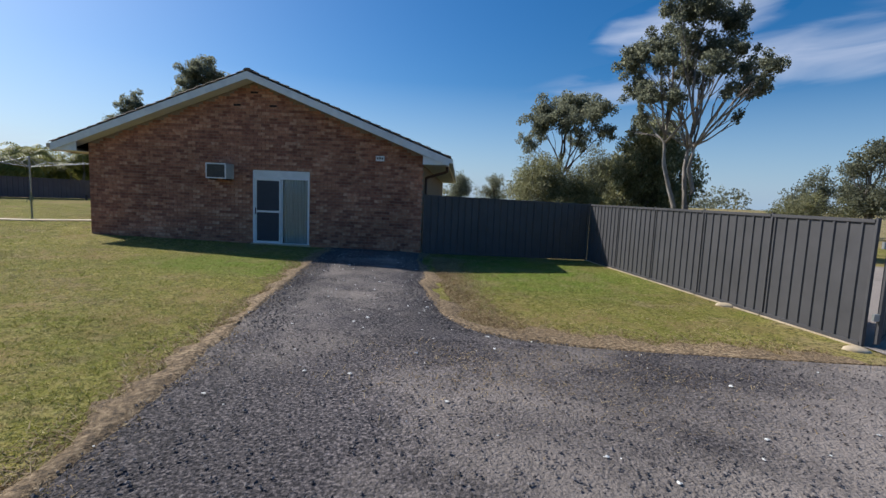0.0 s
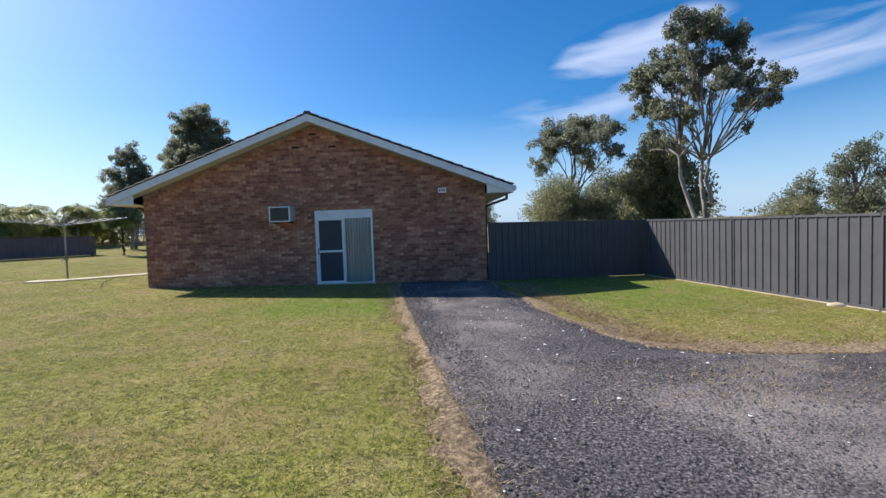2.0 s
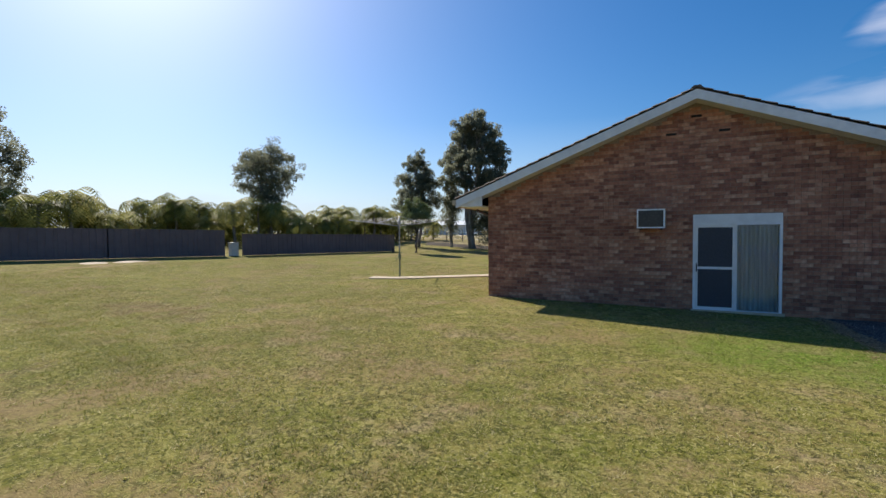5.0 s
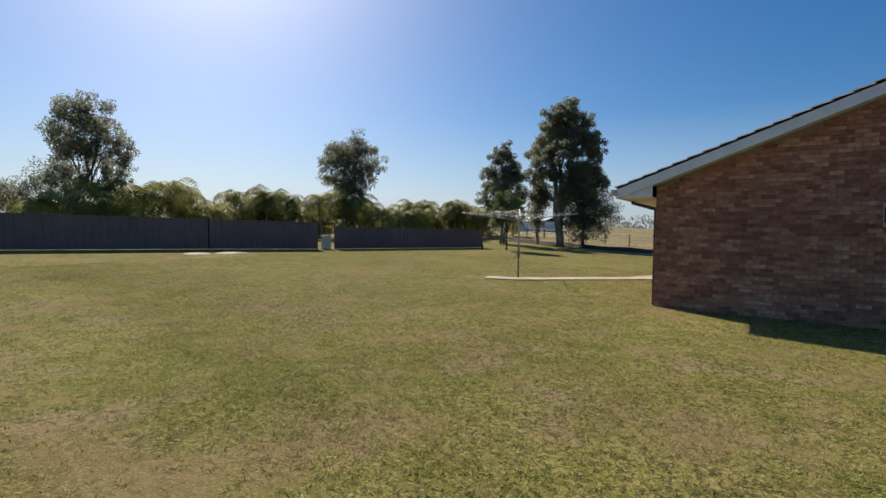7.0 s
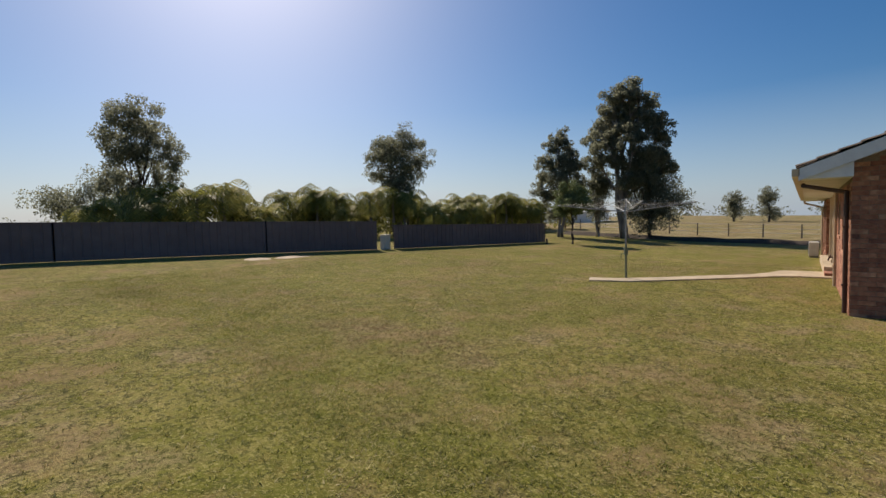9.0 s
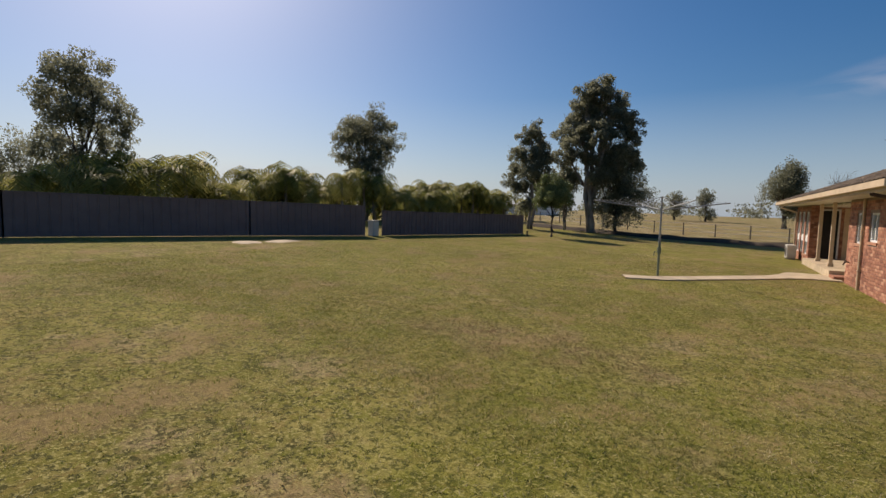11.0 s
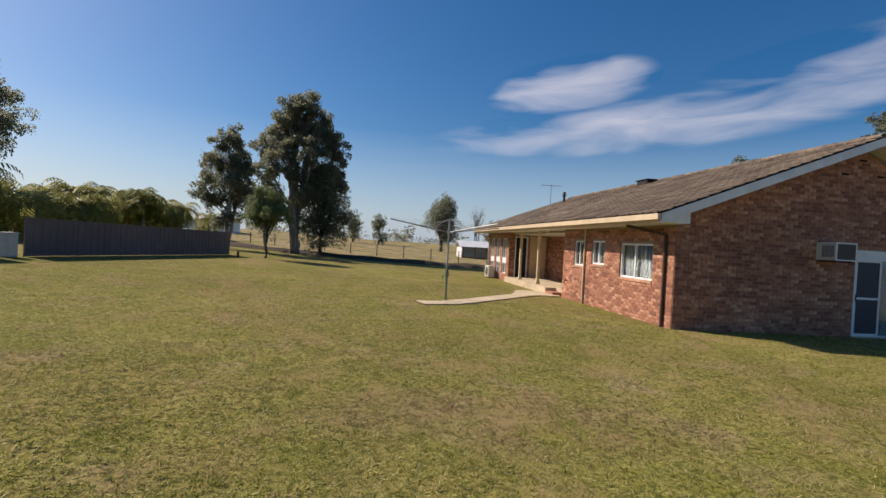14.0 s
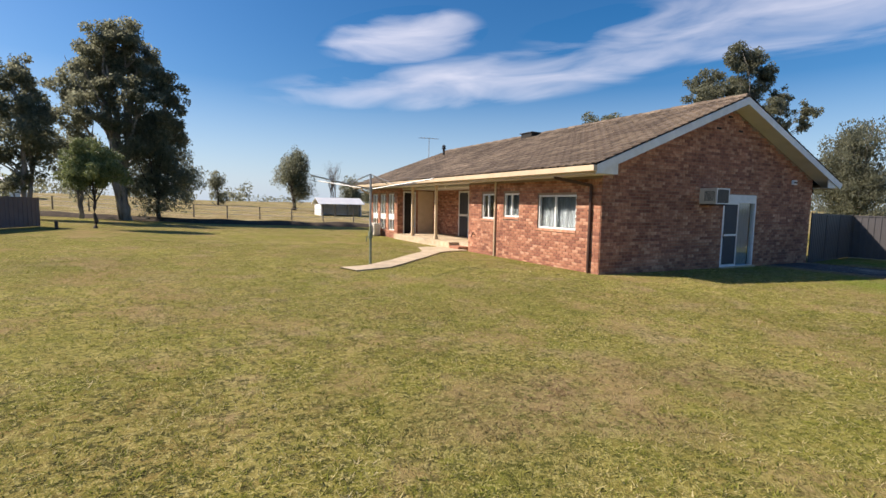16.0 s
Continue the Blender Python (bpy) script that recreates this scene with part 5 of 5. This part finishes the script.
tree("dark_tree", (-46.2, 2.2), crown(R, 7.0, 1.2, 5.0, 16, 1.0, 1.5), 0.2, 13608, 0.20, LEAF_GUM, BARK_DARK, "low spreading dark tree past the fence", 44, facing=1.2, tall=6.0, span=8.0)


# ---- palms ----
def palm(seed, h):
    rs, rng = np.random.default_rng(seed), random.Random(seed)
    p = tagged(root("palm_tree"), "plumed palm tree in a plantation behind the fence", "palm tree", group="palms behind the fence")
    bm = bmesh.new()
    tube_path(bm, bent((0, 0, -0.2), (rng.uniform(-0.2, 0.2), rng.uniform(-0.2, 0.2), h), rng, 0.02, 6), 0.13, 0.09, 8)
    part("trunk", bm, TIMBER, p, smooth=True)
    vs = []
    for k in range(22):
        a, rise, L = 6.283 * k / 22 * 3 + rng.uniform(-0.2, 0.2), rng.uniform(-0.35, 1.2), rng.uniform(1.9, 2.6)
        c, s = math.cos(a), math.sin(a)
        spine, q, ang = [], np.array((0.0, 0.0, h)), rise
        for i in range(13):
            spine.append(q.copy())
            q = q + np.array((c * math.cos(ang), s * math.cos(ang), math.sin(ang))) * L / 12
            ang -= 0.17 + 0.01 * i
        for i in range(1, 13):
            b, d = spine[i], spine[i] - spine[i - 1]
            d /= np.linalg.norm(d)
            w = 0.62 * math.sin(math.pi * min(0.96, 0.15 + 0.82 * i / 12)) ** 0.7
            for sd in (-1, 1):
                out = np.array((-s * sd, c * sd, -0.55)) * w + d * 0.25 * w + rs.normal(size=3) * 0.03
                e = d * 0.055
                vs += [b - e, b + e, b + e * 0.4 + out, b - e * 0.2 + out]
            vs += [spine[i - 1] + np.array((0, 0, 0.01)), b + np.array((0, 0, 0.01)), b + np.array((-s, c, 0)) * 0.025, spine[i - 1] + np.array((-s, c, 0)) * 0.025]
    part_mesh("crown", soup("fronds", vs, np.arange(len(vs)).reshape(-1, 4)), LEAF_PALM, p)
    return p


def undergrowth():
    rs = np.random.default_rng(12)
    cs, rr = [], []
    for i in range(150):
        k = rs.random()
        x, y = -30.0 - rs.uniform(0, 9) + 7.0 * k, -2.0 + 44.0 * k
        cs.append((x, y, gz(x, y) + rs.uniform(0.3, 1.2)))
        rr.append((1.3, 1.3, 0.8))
    tagged(part_mesh("undergrowth", leaf_cards(cs, rr, 9000, 0.4, rs, 0.6, 0.2), LEAF_PALM), "dense leafy undergrowth between the palm trunks", "undergrowth", kind="stuff")


undergrowth()


def plant_palms():
    kinds = [palm(60 + i, h) for i, h in enumerate((2.3, 2.8, 3.3, 1.9))]
    rng = random.Random(8)
    spots = []
    for row in range(4):
        for i in range(24):
            k = i / 23
            x = -30.5 - row * 2.4 + 7.0 * k + rng.uniform(-1.2, 1.2)
            y = -1.0 + 41.0 * k + rng.uniform(-1.1, 1.1)
            if rng.random() < 0.14:
                continue
            spots.append((x, y))
    for i, (x, y) in enumerate(spots):
        m = Matrix.Translation((x, y, gz(x, y))) @ Matrix.Rotation(rng.uniform(0, 6.28), 4, "Z")
        if i < 4:
            kinds[i].matrix_basis = m
        else:
            copy_thing(kinds[rng.randrange(4)], m)


plant_palms()


# ---- far paddock ----
def shed(at, w, d, h, label, open_front=True):
    s = tagged(root("farm_shed", (at[0], at[1], gz(*at))), label, "shed")
    bm = bmesh.new()
    prism(bm, [(-w / 2 - 0.3, -d / 2 - 0.3, h), (-w / 2 - 0.3, 0, h + 0.7), (-w / 2 - 0.3, d / 2 + 0.3, h), (-w / 2 - 0.3, d / 2 + 0.3, h - 0.05), (-w / 2 - 0.3, 0, h + 0.65), (-w / 2 - 0.3, -d / 2 - 0.3, h - 0.05)], (w + 0.6, 0, 0))
    part("roof", bm, METAL_SHEET, s, "white metal roof")
    part("wall", cubes((-w / 2, w / 2, d / 2 - 0.1, d / 2, -0.3, h - 0.05), (-w / 2, -w / 2 + 0.1, -d / 2, d / 2 - 0.1, -0.3, h - 0.05), (w / 2 - 0.1, w / 2, -d / 2, d / 2 - 0.1, -0.3, h - 0.05)), METAL_SHEET, s)
    if not open_front:
        part("front_wall", cubes((-w / 2 + 0.11, w / 2 - 0.11, -d / 2, -d / 2 + 0.018, -0.3, h - 0.055)), METAL_SHEET, s)
    for k in range(4):
        x = -w / 2 + 0.2 + (w - 0.4) * k / 3
        part("post", cubes((x - 0.08, x + 0.08, -d / 2 + 0.02, -d / 2 + 0.18, -0.3, h - 0.06)), TIMBER, s)


shed((6.2, 45.0), 4.6, 3.0, 1.3, "low open shed with a white roof in the paddock")
for i, (x, y, w) in enumerate(((-30.0, 61.0, 9.0), (-39.5, 57.0, 9.5), (-49.5, 52.0, 9.5))):
    shed((x, y), w, 7.0, 1.5, "long low pale-roofed growing shed in the distance", False)


def earth_bank():
    """Low bank where the mown lawn meets the paddock; its dark colour stands for shade."""
    vs, fs, n = [], [], 60
    for i in range(n + 1):
        k = i / n
        x, y = -19.0 + 31.0 * k, 33.0 - 11.0 * k
        h = 0.30 + 0.12 * noise.noise(Vector((x * 0.5, 0, 0)))
        for s, z in ((-0.9, -0.05), (-0.35, h), (0.3, h * 0.9), (1.1, -0.05)):
            px, py = x + s * 0.48, y + s * 0.88
            vs.append((px, py, gz(px, py) + z))
    for i in range(n):
        for j in range(3):
            a = 4 * i + j
            fs.append((a, a + 4, a + 5, a + 1))
    structure(part_mesh("ground_bank", soup("ground_bank", vs, fs), BANK_SHADE, smooth=True), "low earth bank at the end of the lawn, its shade put into the colour", "earth bank")


earth_bank()


def paddock_fence():
    f = tagged(root("paddock_fence"), "post and wire fence along the straw paddock", "fence")
    a, b, n = Vector((-34.0, 46.0)), Vector((22.0, 27.0)), 22
    tops = []
    for i in range(n + 1):
        p = a.lerp(b, i / n)
        g = gz(p.x, p.y)
        bm = bmesh.new()
        rod(bm, (p.x, p.y, g - 0.2), (p.x, p.y, g + 1.1), 0.06, 0.05, seg=7)
        part("post", bm, TIMBER, f)
        tops.append(Vector((p.x, p.y, g)))
    for z in (0.35, 0.7, 1.05):
        bm = bmesh.new()
        for p, q in zip(tops, tops[1:]):
            rod(bm, p + Vector((0, 0, z)), q + Vector((0, 0, z)), 0.012, seg=4)
        part("wire", bm, GALV, f)


paddock_fence()
st = tagged(root("stump", (-14.2, 17.6, gz(-14.2, 17.6))), "short dark stump post on the lawn", "stump")
bm = bmesh.new()
rod(bm, (0, 0, -0.1), (0, 0, 0.35), 0.07, 0.06)
part("post", bm, BARK_DARK, st)


def far_woods():
    """Low broken line of trees round the horizon, past the paddocks."""
    rs = np.random.default_rng(77)
    cs, rr = [], []
    for i in range(520):
        a = rs.uniform(0, 6.283)
        d = rs.uniform(150, 260)
        x, y = d * math.sin(a), d * math.cos(a)
        h = rs.uniform(2.2, 5.0) * (1.7 if rs.random() < 0.3 else 1.0)
        cs.append((x, y, gz(x, y) + h * 0.45))
        rr.append((rs.uniform(2.5, 6.0), rs.uniform(2.5, 6.0), h * 0.6))
    ob = part_mesh("woods", leaf_cards(cs, rr, 60000, 1.1, rs, 0.2, 0.1), LEAF_GUM)
    tagged(ob, "low line of distant woods on the horizon", "woods", kind="stuff")


far_woods()


# ---- grass, gravel and chips ----
def blades():
    rs = np.random.default_rng(3)
    n = 760000
    x = rs.uniform(-17, 16.5, n)
    y = np.interp(x, [-17, -9, -5, 0, 5, 12], [-7.0, -7.2, -8.6, -9.6, -11.0, -12.6]) + 19.0 * rs.random(n) ** 1.8
    wide = rs.random(n) < 0.3
    y = np.where(wide, y - 8.0 * rs.random(n), y) + 0.35 * rs.normal(size=n)
    k = rs.random(n)
    keep = (x < np.interp(y, DRIVE_Y, DRIVE_L) - 0.12 + rs.normal(size=n) * 0.12) | ((x > np.interp(y, RIGHT_Y, RIGHT_X) + 0.1 + rs.normal(size=n) * 0.12) & (x < 15.8) & (y > -8.9))
    keep &= ~((x > -0.05) & (x < HX + 0.1) & (y > -0.1)) & ~((x > HX) & (y > -0.2))
    keep &= ~((x > -6.6) & (x < 0) & (np.abs(y - np.interp(x, [-5.8, -4.9, -3.9, -2.9, -2.0, -1.2, -0.62], [2.55, 2.85, 3.8, 4.85, 5.8, 6.7, 7.5])) < 0.4)) & ~((x > -1.3) & (y > 6.3))
    x, y = x[keep], y[keep]
    n = len(x)
    z = np.array([gz(a, b) for a, b in zip(x, y)])
    # blades gather in tufts of five, taller in some than in others
    t = np.arange(n) // 5 * 5
    tall = rs.random(n)[t]
    x, y = x[t] + rs.normal(size=n) * 0.016, y[t] + rs.normal(size=n) * 0.016
    z = z[t]
    h = 0.006 + (0.010 + 0.030 * tall ** 3) * rs.random(n)
    a = rs.uniform(0, 6.283, n)
    w = 0.004 + 0.005 * rs.random(n)
    lean = rs.normal(size=(n, 2)) * (0.045 - 0.015 * tall)[:, None]
    c, s = np.cos(a) * w, np.sin(a) * w
    v = np.stack([np.stack([x - c, y - s, z - 0.005], 1), np.stack([x + c, y + s, z - 0.005], 1), np.stack([x + lean[:, 0], y + lean[:, 1], z + h], 1)], 1).reshape(-1, 3)
    tagged(part_mesh("grass", soup("grass", v, np.arange(3 * n).reshape(-1, 3)), BLADE), "short mown grass blades, green and straw yellow", "grass", kind="stuff")


def pebbles(name, n, r0, r1, mat, label, seed, flat=0.6):
    rs = np.random.default_rng(seed)
    y = -0.4 - 19.5 * rs.random(n)
    a, b = np.interp(y, DRIVE_Y, DRIVE_L), np.minimum(np.interp(y, RIGHT_Y, RIGHT_X), 22)
    x = a + (b - a) * rs.random(n)
    z = np.array([gz(p, q) for p, q in zip(x, y)]) + 0.03
    r = r0 + (r1 - r0) * rs.random(n) ** 2
    d = np.array([(1, 0, 0), (0, 1, 0), (-1, 0, 0), (0, -1, 0), (0, 0, 1), (0, 0, -1)], float)
    v = d[None] * (0.6 + 0.7 * rs.random((n, 6)))[:, :, None] + rs.normal(size=(n, 6, 3)) * 0.15
    v[:, :, 2] *= flat
    v = v * r[:, None, None] + np.stack([x, y, z], 1)[:, None]
    f = np.array([(0, 1, 4), (1, 2, 4), (2, 3, 4), (3, 0, 4), (1, 0, 5), (2, 1, 5), (3, 2, 5), (0, 3, 5)])
    fs = (f[None] + 6 * np.arange(n)[:, None, None]).reshape(-1, 3)
    tagged(part_mesh(name, soup(name, v.reshape(-1, 3), fs), mat), label, "gravel", kind="stuff")


def dead_blades():
    rs = np.random.default_rng(5)
    n = 26000
    y = np.concatenate([-0.6 - 17 * rs.random(n // 2), -0.8 - 8.1 * rs.random(n // 2)])
    left = np.arange(n) < n // 2
    x = np.where(left, np.interp(y, DRIVE_Y, DRIVE_L) - 0.12 + rs.normal(size=n) * 0.17 * (1 + 0.8 * np.sin(y * 2.1) * np.sin(y * 0.9 + 1)), np.interp(y, RIGHT_Y, RIGHT_X) + 0.3 + np.abs(rs.normal(size=n)) * 0.4)
    m = 9000
    bx = rs.uniform(11.4, 16.4, m)
    by = np.interp(bx, RIGHT_X[:1:-1], RIGHT_Y[:1:-1]) - 0.1 + np.abs(rs.normal(size=m)) * 0.45
    x, y = np.concatenate([x, bx]), np.concatenate([y, by])
    m = 5000
    x = np.concatenate([x, rs.normal(12.6, 1.1, m)])
    y = np.concatenate([y, rs.normal(-9.8, 0.5, m)])
    ok = (x < 16.4) & (y < -0.5)
    x, y = x[ok], y[ok]
    n = len(x)
    z = np.array([gz(a, b) for a, b in zip(x, y)]) + 0.015
    a, w, h = rs.uniform(0, 6.283, n), 0.005 + 0.006 * rs.random(n), 0.008 + 0.028 * rs.random(n) ** 2
    lean = rs.normal(size=(n, 2)) * 0.08
    c, s = np.cos(a) * w, np.sin(a) * w
    v = np.stack([np.stack([x - c, y - s, z - 0.02], 1), np.stack([x + c, y + s, z - 0.02], 1), np.stack([x + lean[:, 0], y + lean[:, 1], z + h], 1)], 1).reshape(-1, 3)
    tagged(part_mesh("dead_grass", soup("dead_grass", v, np.arange(3 * n).reshape(-1, 3)), DRY_BLADE), "dead straw-coloured grass along the driveway edges", "grass", kind="stuff")


blades()
dead_blades()
pebbles("gravel", 60000, 0.006, 0.018, STONE, "loose dark grey gravel stones on the driveway", 4)
pebbles("white_chips", 480, 0.010, 0.032, CHIP, "scattered white stone chips on the driveway", 6, 0.4)
for x, y in ((17.0, -8.0), (16.65, -5.4)):
    c = tagged(root("concrete_lump", (x, y, gz(x, y))), "pale spilled concrete at the foot of the fence post", "concrete lump")
    bm = bmesh.new()
    bmesh.ops.create_icosphere(bm, subdivisions=2, radius=0.13, matrix=Matrix.Diagonal((1.4, 1.0, 0.5, 1)))
    for v in bm.verts:
        v.co *= 1 + 0.35 * noise.noise(v.co * 9)
    part("lump", bm, CONCRETE, c, smooth=True)


# ---- bricks and tiles ----
def boxes_mesh(name, lo, hi):
    """Many small boxes as one mesh."""
    lo, hi = np.asarray(lo), np.asarray(hi)
    c = np.array([(0, 0, 0), (1, 0, 0), (1, 1, 0), (0, 1, 0), (0, 0, 1), (1, 0, 1), (1, 1, 1), (0, 1, 1)], float)
    v = lo[:, None] + c[None] * (hi - lo)[:, None]
    f = np.array([(0, 3, 2, 1), (4, 5, 6, 7), (0, 1, 5, 4), (1, 2, 6, 5), (2, 3, 7, 6), (3, 0, 4, 7)])
    return soup(name, v.reshape(-1, 3), (f[None] + 8 * np.arange(len(lo))[:, None, None]).reshape(-1, 4))


BL, BH, BJ = 0.23, 0.076, 0.010


def brick_cells(u0, u1, z0, top, holes, rng):
    """Stretcher bond: (start, end, low, high) of each brick on a wall."""
    out, row, z = [], 0, z0
    while z < 6:
        u = u0 - (BL + BJ) * 0.5 * (row % 2)
        while u < u1:
            a, b = max(u, u0), min(u + BL, u1)
            if b - a > 0.04 and z + BH < min(top(a), top(b)):
                cuts = [(a, b)]
                for h0, h1, hz0, hz1 in holes:
                    if z + BH > hz0 and z < hz1:
                        nxt = []
                        for c, d in cuts:
                            if d <= h0 or c >= h1:
                                nxt.append((c, d))
                            else:
                                if h0 - c > 0.03:
                                    nxt.append((c, h0))
                                if d - h1 > 0.03:
                                    nxt.append((h1, d))
                        cuts = nxt
                out += [(c, d, z, z + BH) for c, d in cuts]
            u += BL + BJ
        z += BH + BJ
        row += 1
    return out


def lay_bricks(wall, cells, put, near):
    rng = random.Random(21)
    whole = [c for c in cells if abs(c[1] - c[0] - BL) < 1e-6]
    single = set(sorted(whole, key=near)[:300])
    lo, hi = [], []
    for c in cells:
        if c not in single:
            a, b = put(c, 0.011 + rng.uniform(0, 0.006))
            lo.append(a)
            hi.append(b)
    tagged(part_mesh("bricks", boxes_mesh("bricks", lo, hi), BRICK, wall), "laid bricks", kind="stuff")
    a, b = put((0, BL, 0, BH), 0.014)
    me = boxes_mesh("brick", [a], [b])
    me.materials.append(BRICK_ONE)
    o = Vector(put((0, BL, 0, BH), 0.0)[0])
    for c in single:
        ob = new("brick", me)
        ob.parent = wall
        ob.location = Vector(put(c, 0.0)[0]) - o


d = DOOR
lay_bricks(WALL_SOUTH, brick_cells(0.0, HX, -0.30, lambda x: roof_z(x) - 0.05, [(d[0] - 0.005, d[1] + 0.005, d[2] - 0.02, d[3] + 0.005)], R),
           lambda c, q: ((c[0], -q, c[2]), (c[1], 0.004, c[3])), lambda c: abs(c[0] - 5.5) + abs(c[2] - 1.2) * 1.5)
lay_bricks(WALL_WEST, brick_cells(0.012, BAY_Y0, -0.30, lambda y: 2.60, [(a - 0.004, b + 0.004, z0 - 0.072, z1 + 0.004) for a, b, z0, z1 in WINDOWS], R),
           lambda c, q: ((-q, c[0], c[2]), (0.004, c[1], c[3])), lambda c: abs(c[0] - 1.5) + abs(c[2] - 1.0) * 1.5)


def plain_bricks(wall, cells, put):
    rng = random.Random(31)
    pairs = [put(c, 0.011 + rng.uniform(0, 0.006)) for c in cells]
    tagged(part_mesh("bricks", boxes_mesh("bricks", [p[0] for p in pairs], [p[1] for p in pairs]), BRICK, wall), "laid bricks", kind="stuff")


plain_bricks(WALL_PORCH, brick_cells(BAY_Y0 + 0.01, BAY_Y1 - 0.02, 0.33, lambda y: 2.6, [(9.68, 10.64, 0.0, 2.45)], R), lambda c, q: ((BAY_X - q, c[0], c[2]), (BAY_X + 0.004, c[1], c[3])))
plain_bricks(WALL_PORCH_END, brick_cells(0.0, BAY_X - 0.02, 0.33, lambda y: 2.6, [(0.29, 0.99, 0.0, 2.42)], R), lambda c, q: ((c[0], BAY_Y1 - q, c[2]), (c[1], BAY_Y1 + 0.004, c[3])))
plain_bricks(WALL_FAR, brick_cells(BAY_Y1, HL, -0.30, lambda y: 2.6, [(a - 0.004, b + 0.004, 0.378, 2.304) for a, b in FAR_WINDOWS], R),
             lambda c, q: ((-q, c[0], c[2]), (0.004, c[1], c[3])))


def tile_roof():
    """Concrete tiles in courses, each with a lapped nose and a low roll."""
    L = math.hypot(ROOF_E, ROOF_T - 2.66)
    up = Vector((ROOF_E, 0, ROOF_T - 2.66)).normalized()
    nrm = Vector((-up.z, 0, up.x))
    tw, rows = 0.30, 20
    th = (L + 0.06) / rows
    cols = int((ROOF_Y1 - ROOF_Y0 + 0.06) / tw)
    prof = ((0.0, 0.0), (0.05, 0.028), (0.11, 0.028), (0.16, 0.0), (0.22, 0.012), (0.298, 0.004))
    base = []
    for v, lift in ((0.0, 0.035), (th + 0.03, 0.008)):
        for w, h in prof:
            base.append((w, v, h + lift))
    for w, h in prof:
        base.append((w, 0.0, h + 0.012))
    k = len(prof)
    faces = [(i, i + 1, k + i + 1, k + i) for i in range(k - 1)] + [(2 * k + i, 2 * k + i + 1, i + 1, i) for i in range(k - 1)]
    rng = random.Random(9)
    for s in (-1, 1):
        def place(w, v, h, s=s):
            p = Vector((RIDGE_X - ROOF_E, ROOF_Y0 - 0.03, 2.66 + 0.165)) + up * (v - 0.06) + nrm * h + Vector((0, w, 0))
            return (p.x, p.y, p.z) if s < 0 else (2 * RIDGE_X - p.x, p.y, p.z)
        vs, fs, singles = [], [], []
        for r in range(rows):
            for c in range(cols):
                if s < 0 and c < 20 and r < 15:
                    singles.append((r, c))
                    continue
                o = len(vs)
                j = rng.uniform(0, 0.006)
                vs += [place(w + c * tw, v + r * th, h + j) for w, v, h in base]
                fs += [tuple(o + i for i in f) for f in faces]
        tagged(part_mesh("roof_tiles", soup("roof_tiles", vs, fs), ROOF_TILE, ROOF), "laid roof tiles", kind="stuff")
        if s < 0:
            me = soup("roof_tile", [place(*b) for b in base], faces)
            me.materials.append(ROOF_ONE)
            o = Vector(place(0, 0, 0))
            for r, c in singles:
                ob = new("roof_tile", me)
                ob.parent = ROOF
                ob.location = Vector(place(c * tw, r * th, rng.uniform(0, 0.006))) - o


tile_roof()
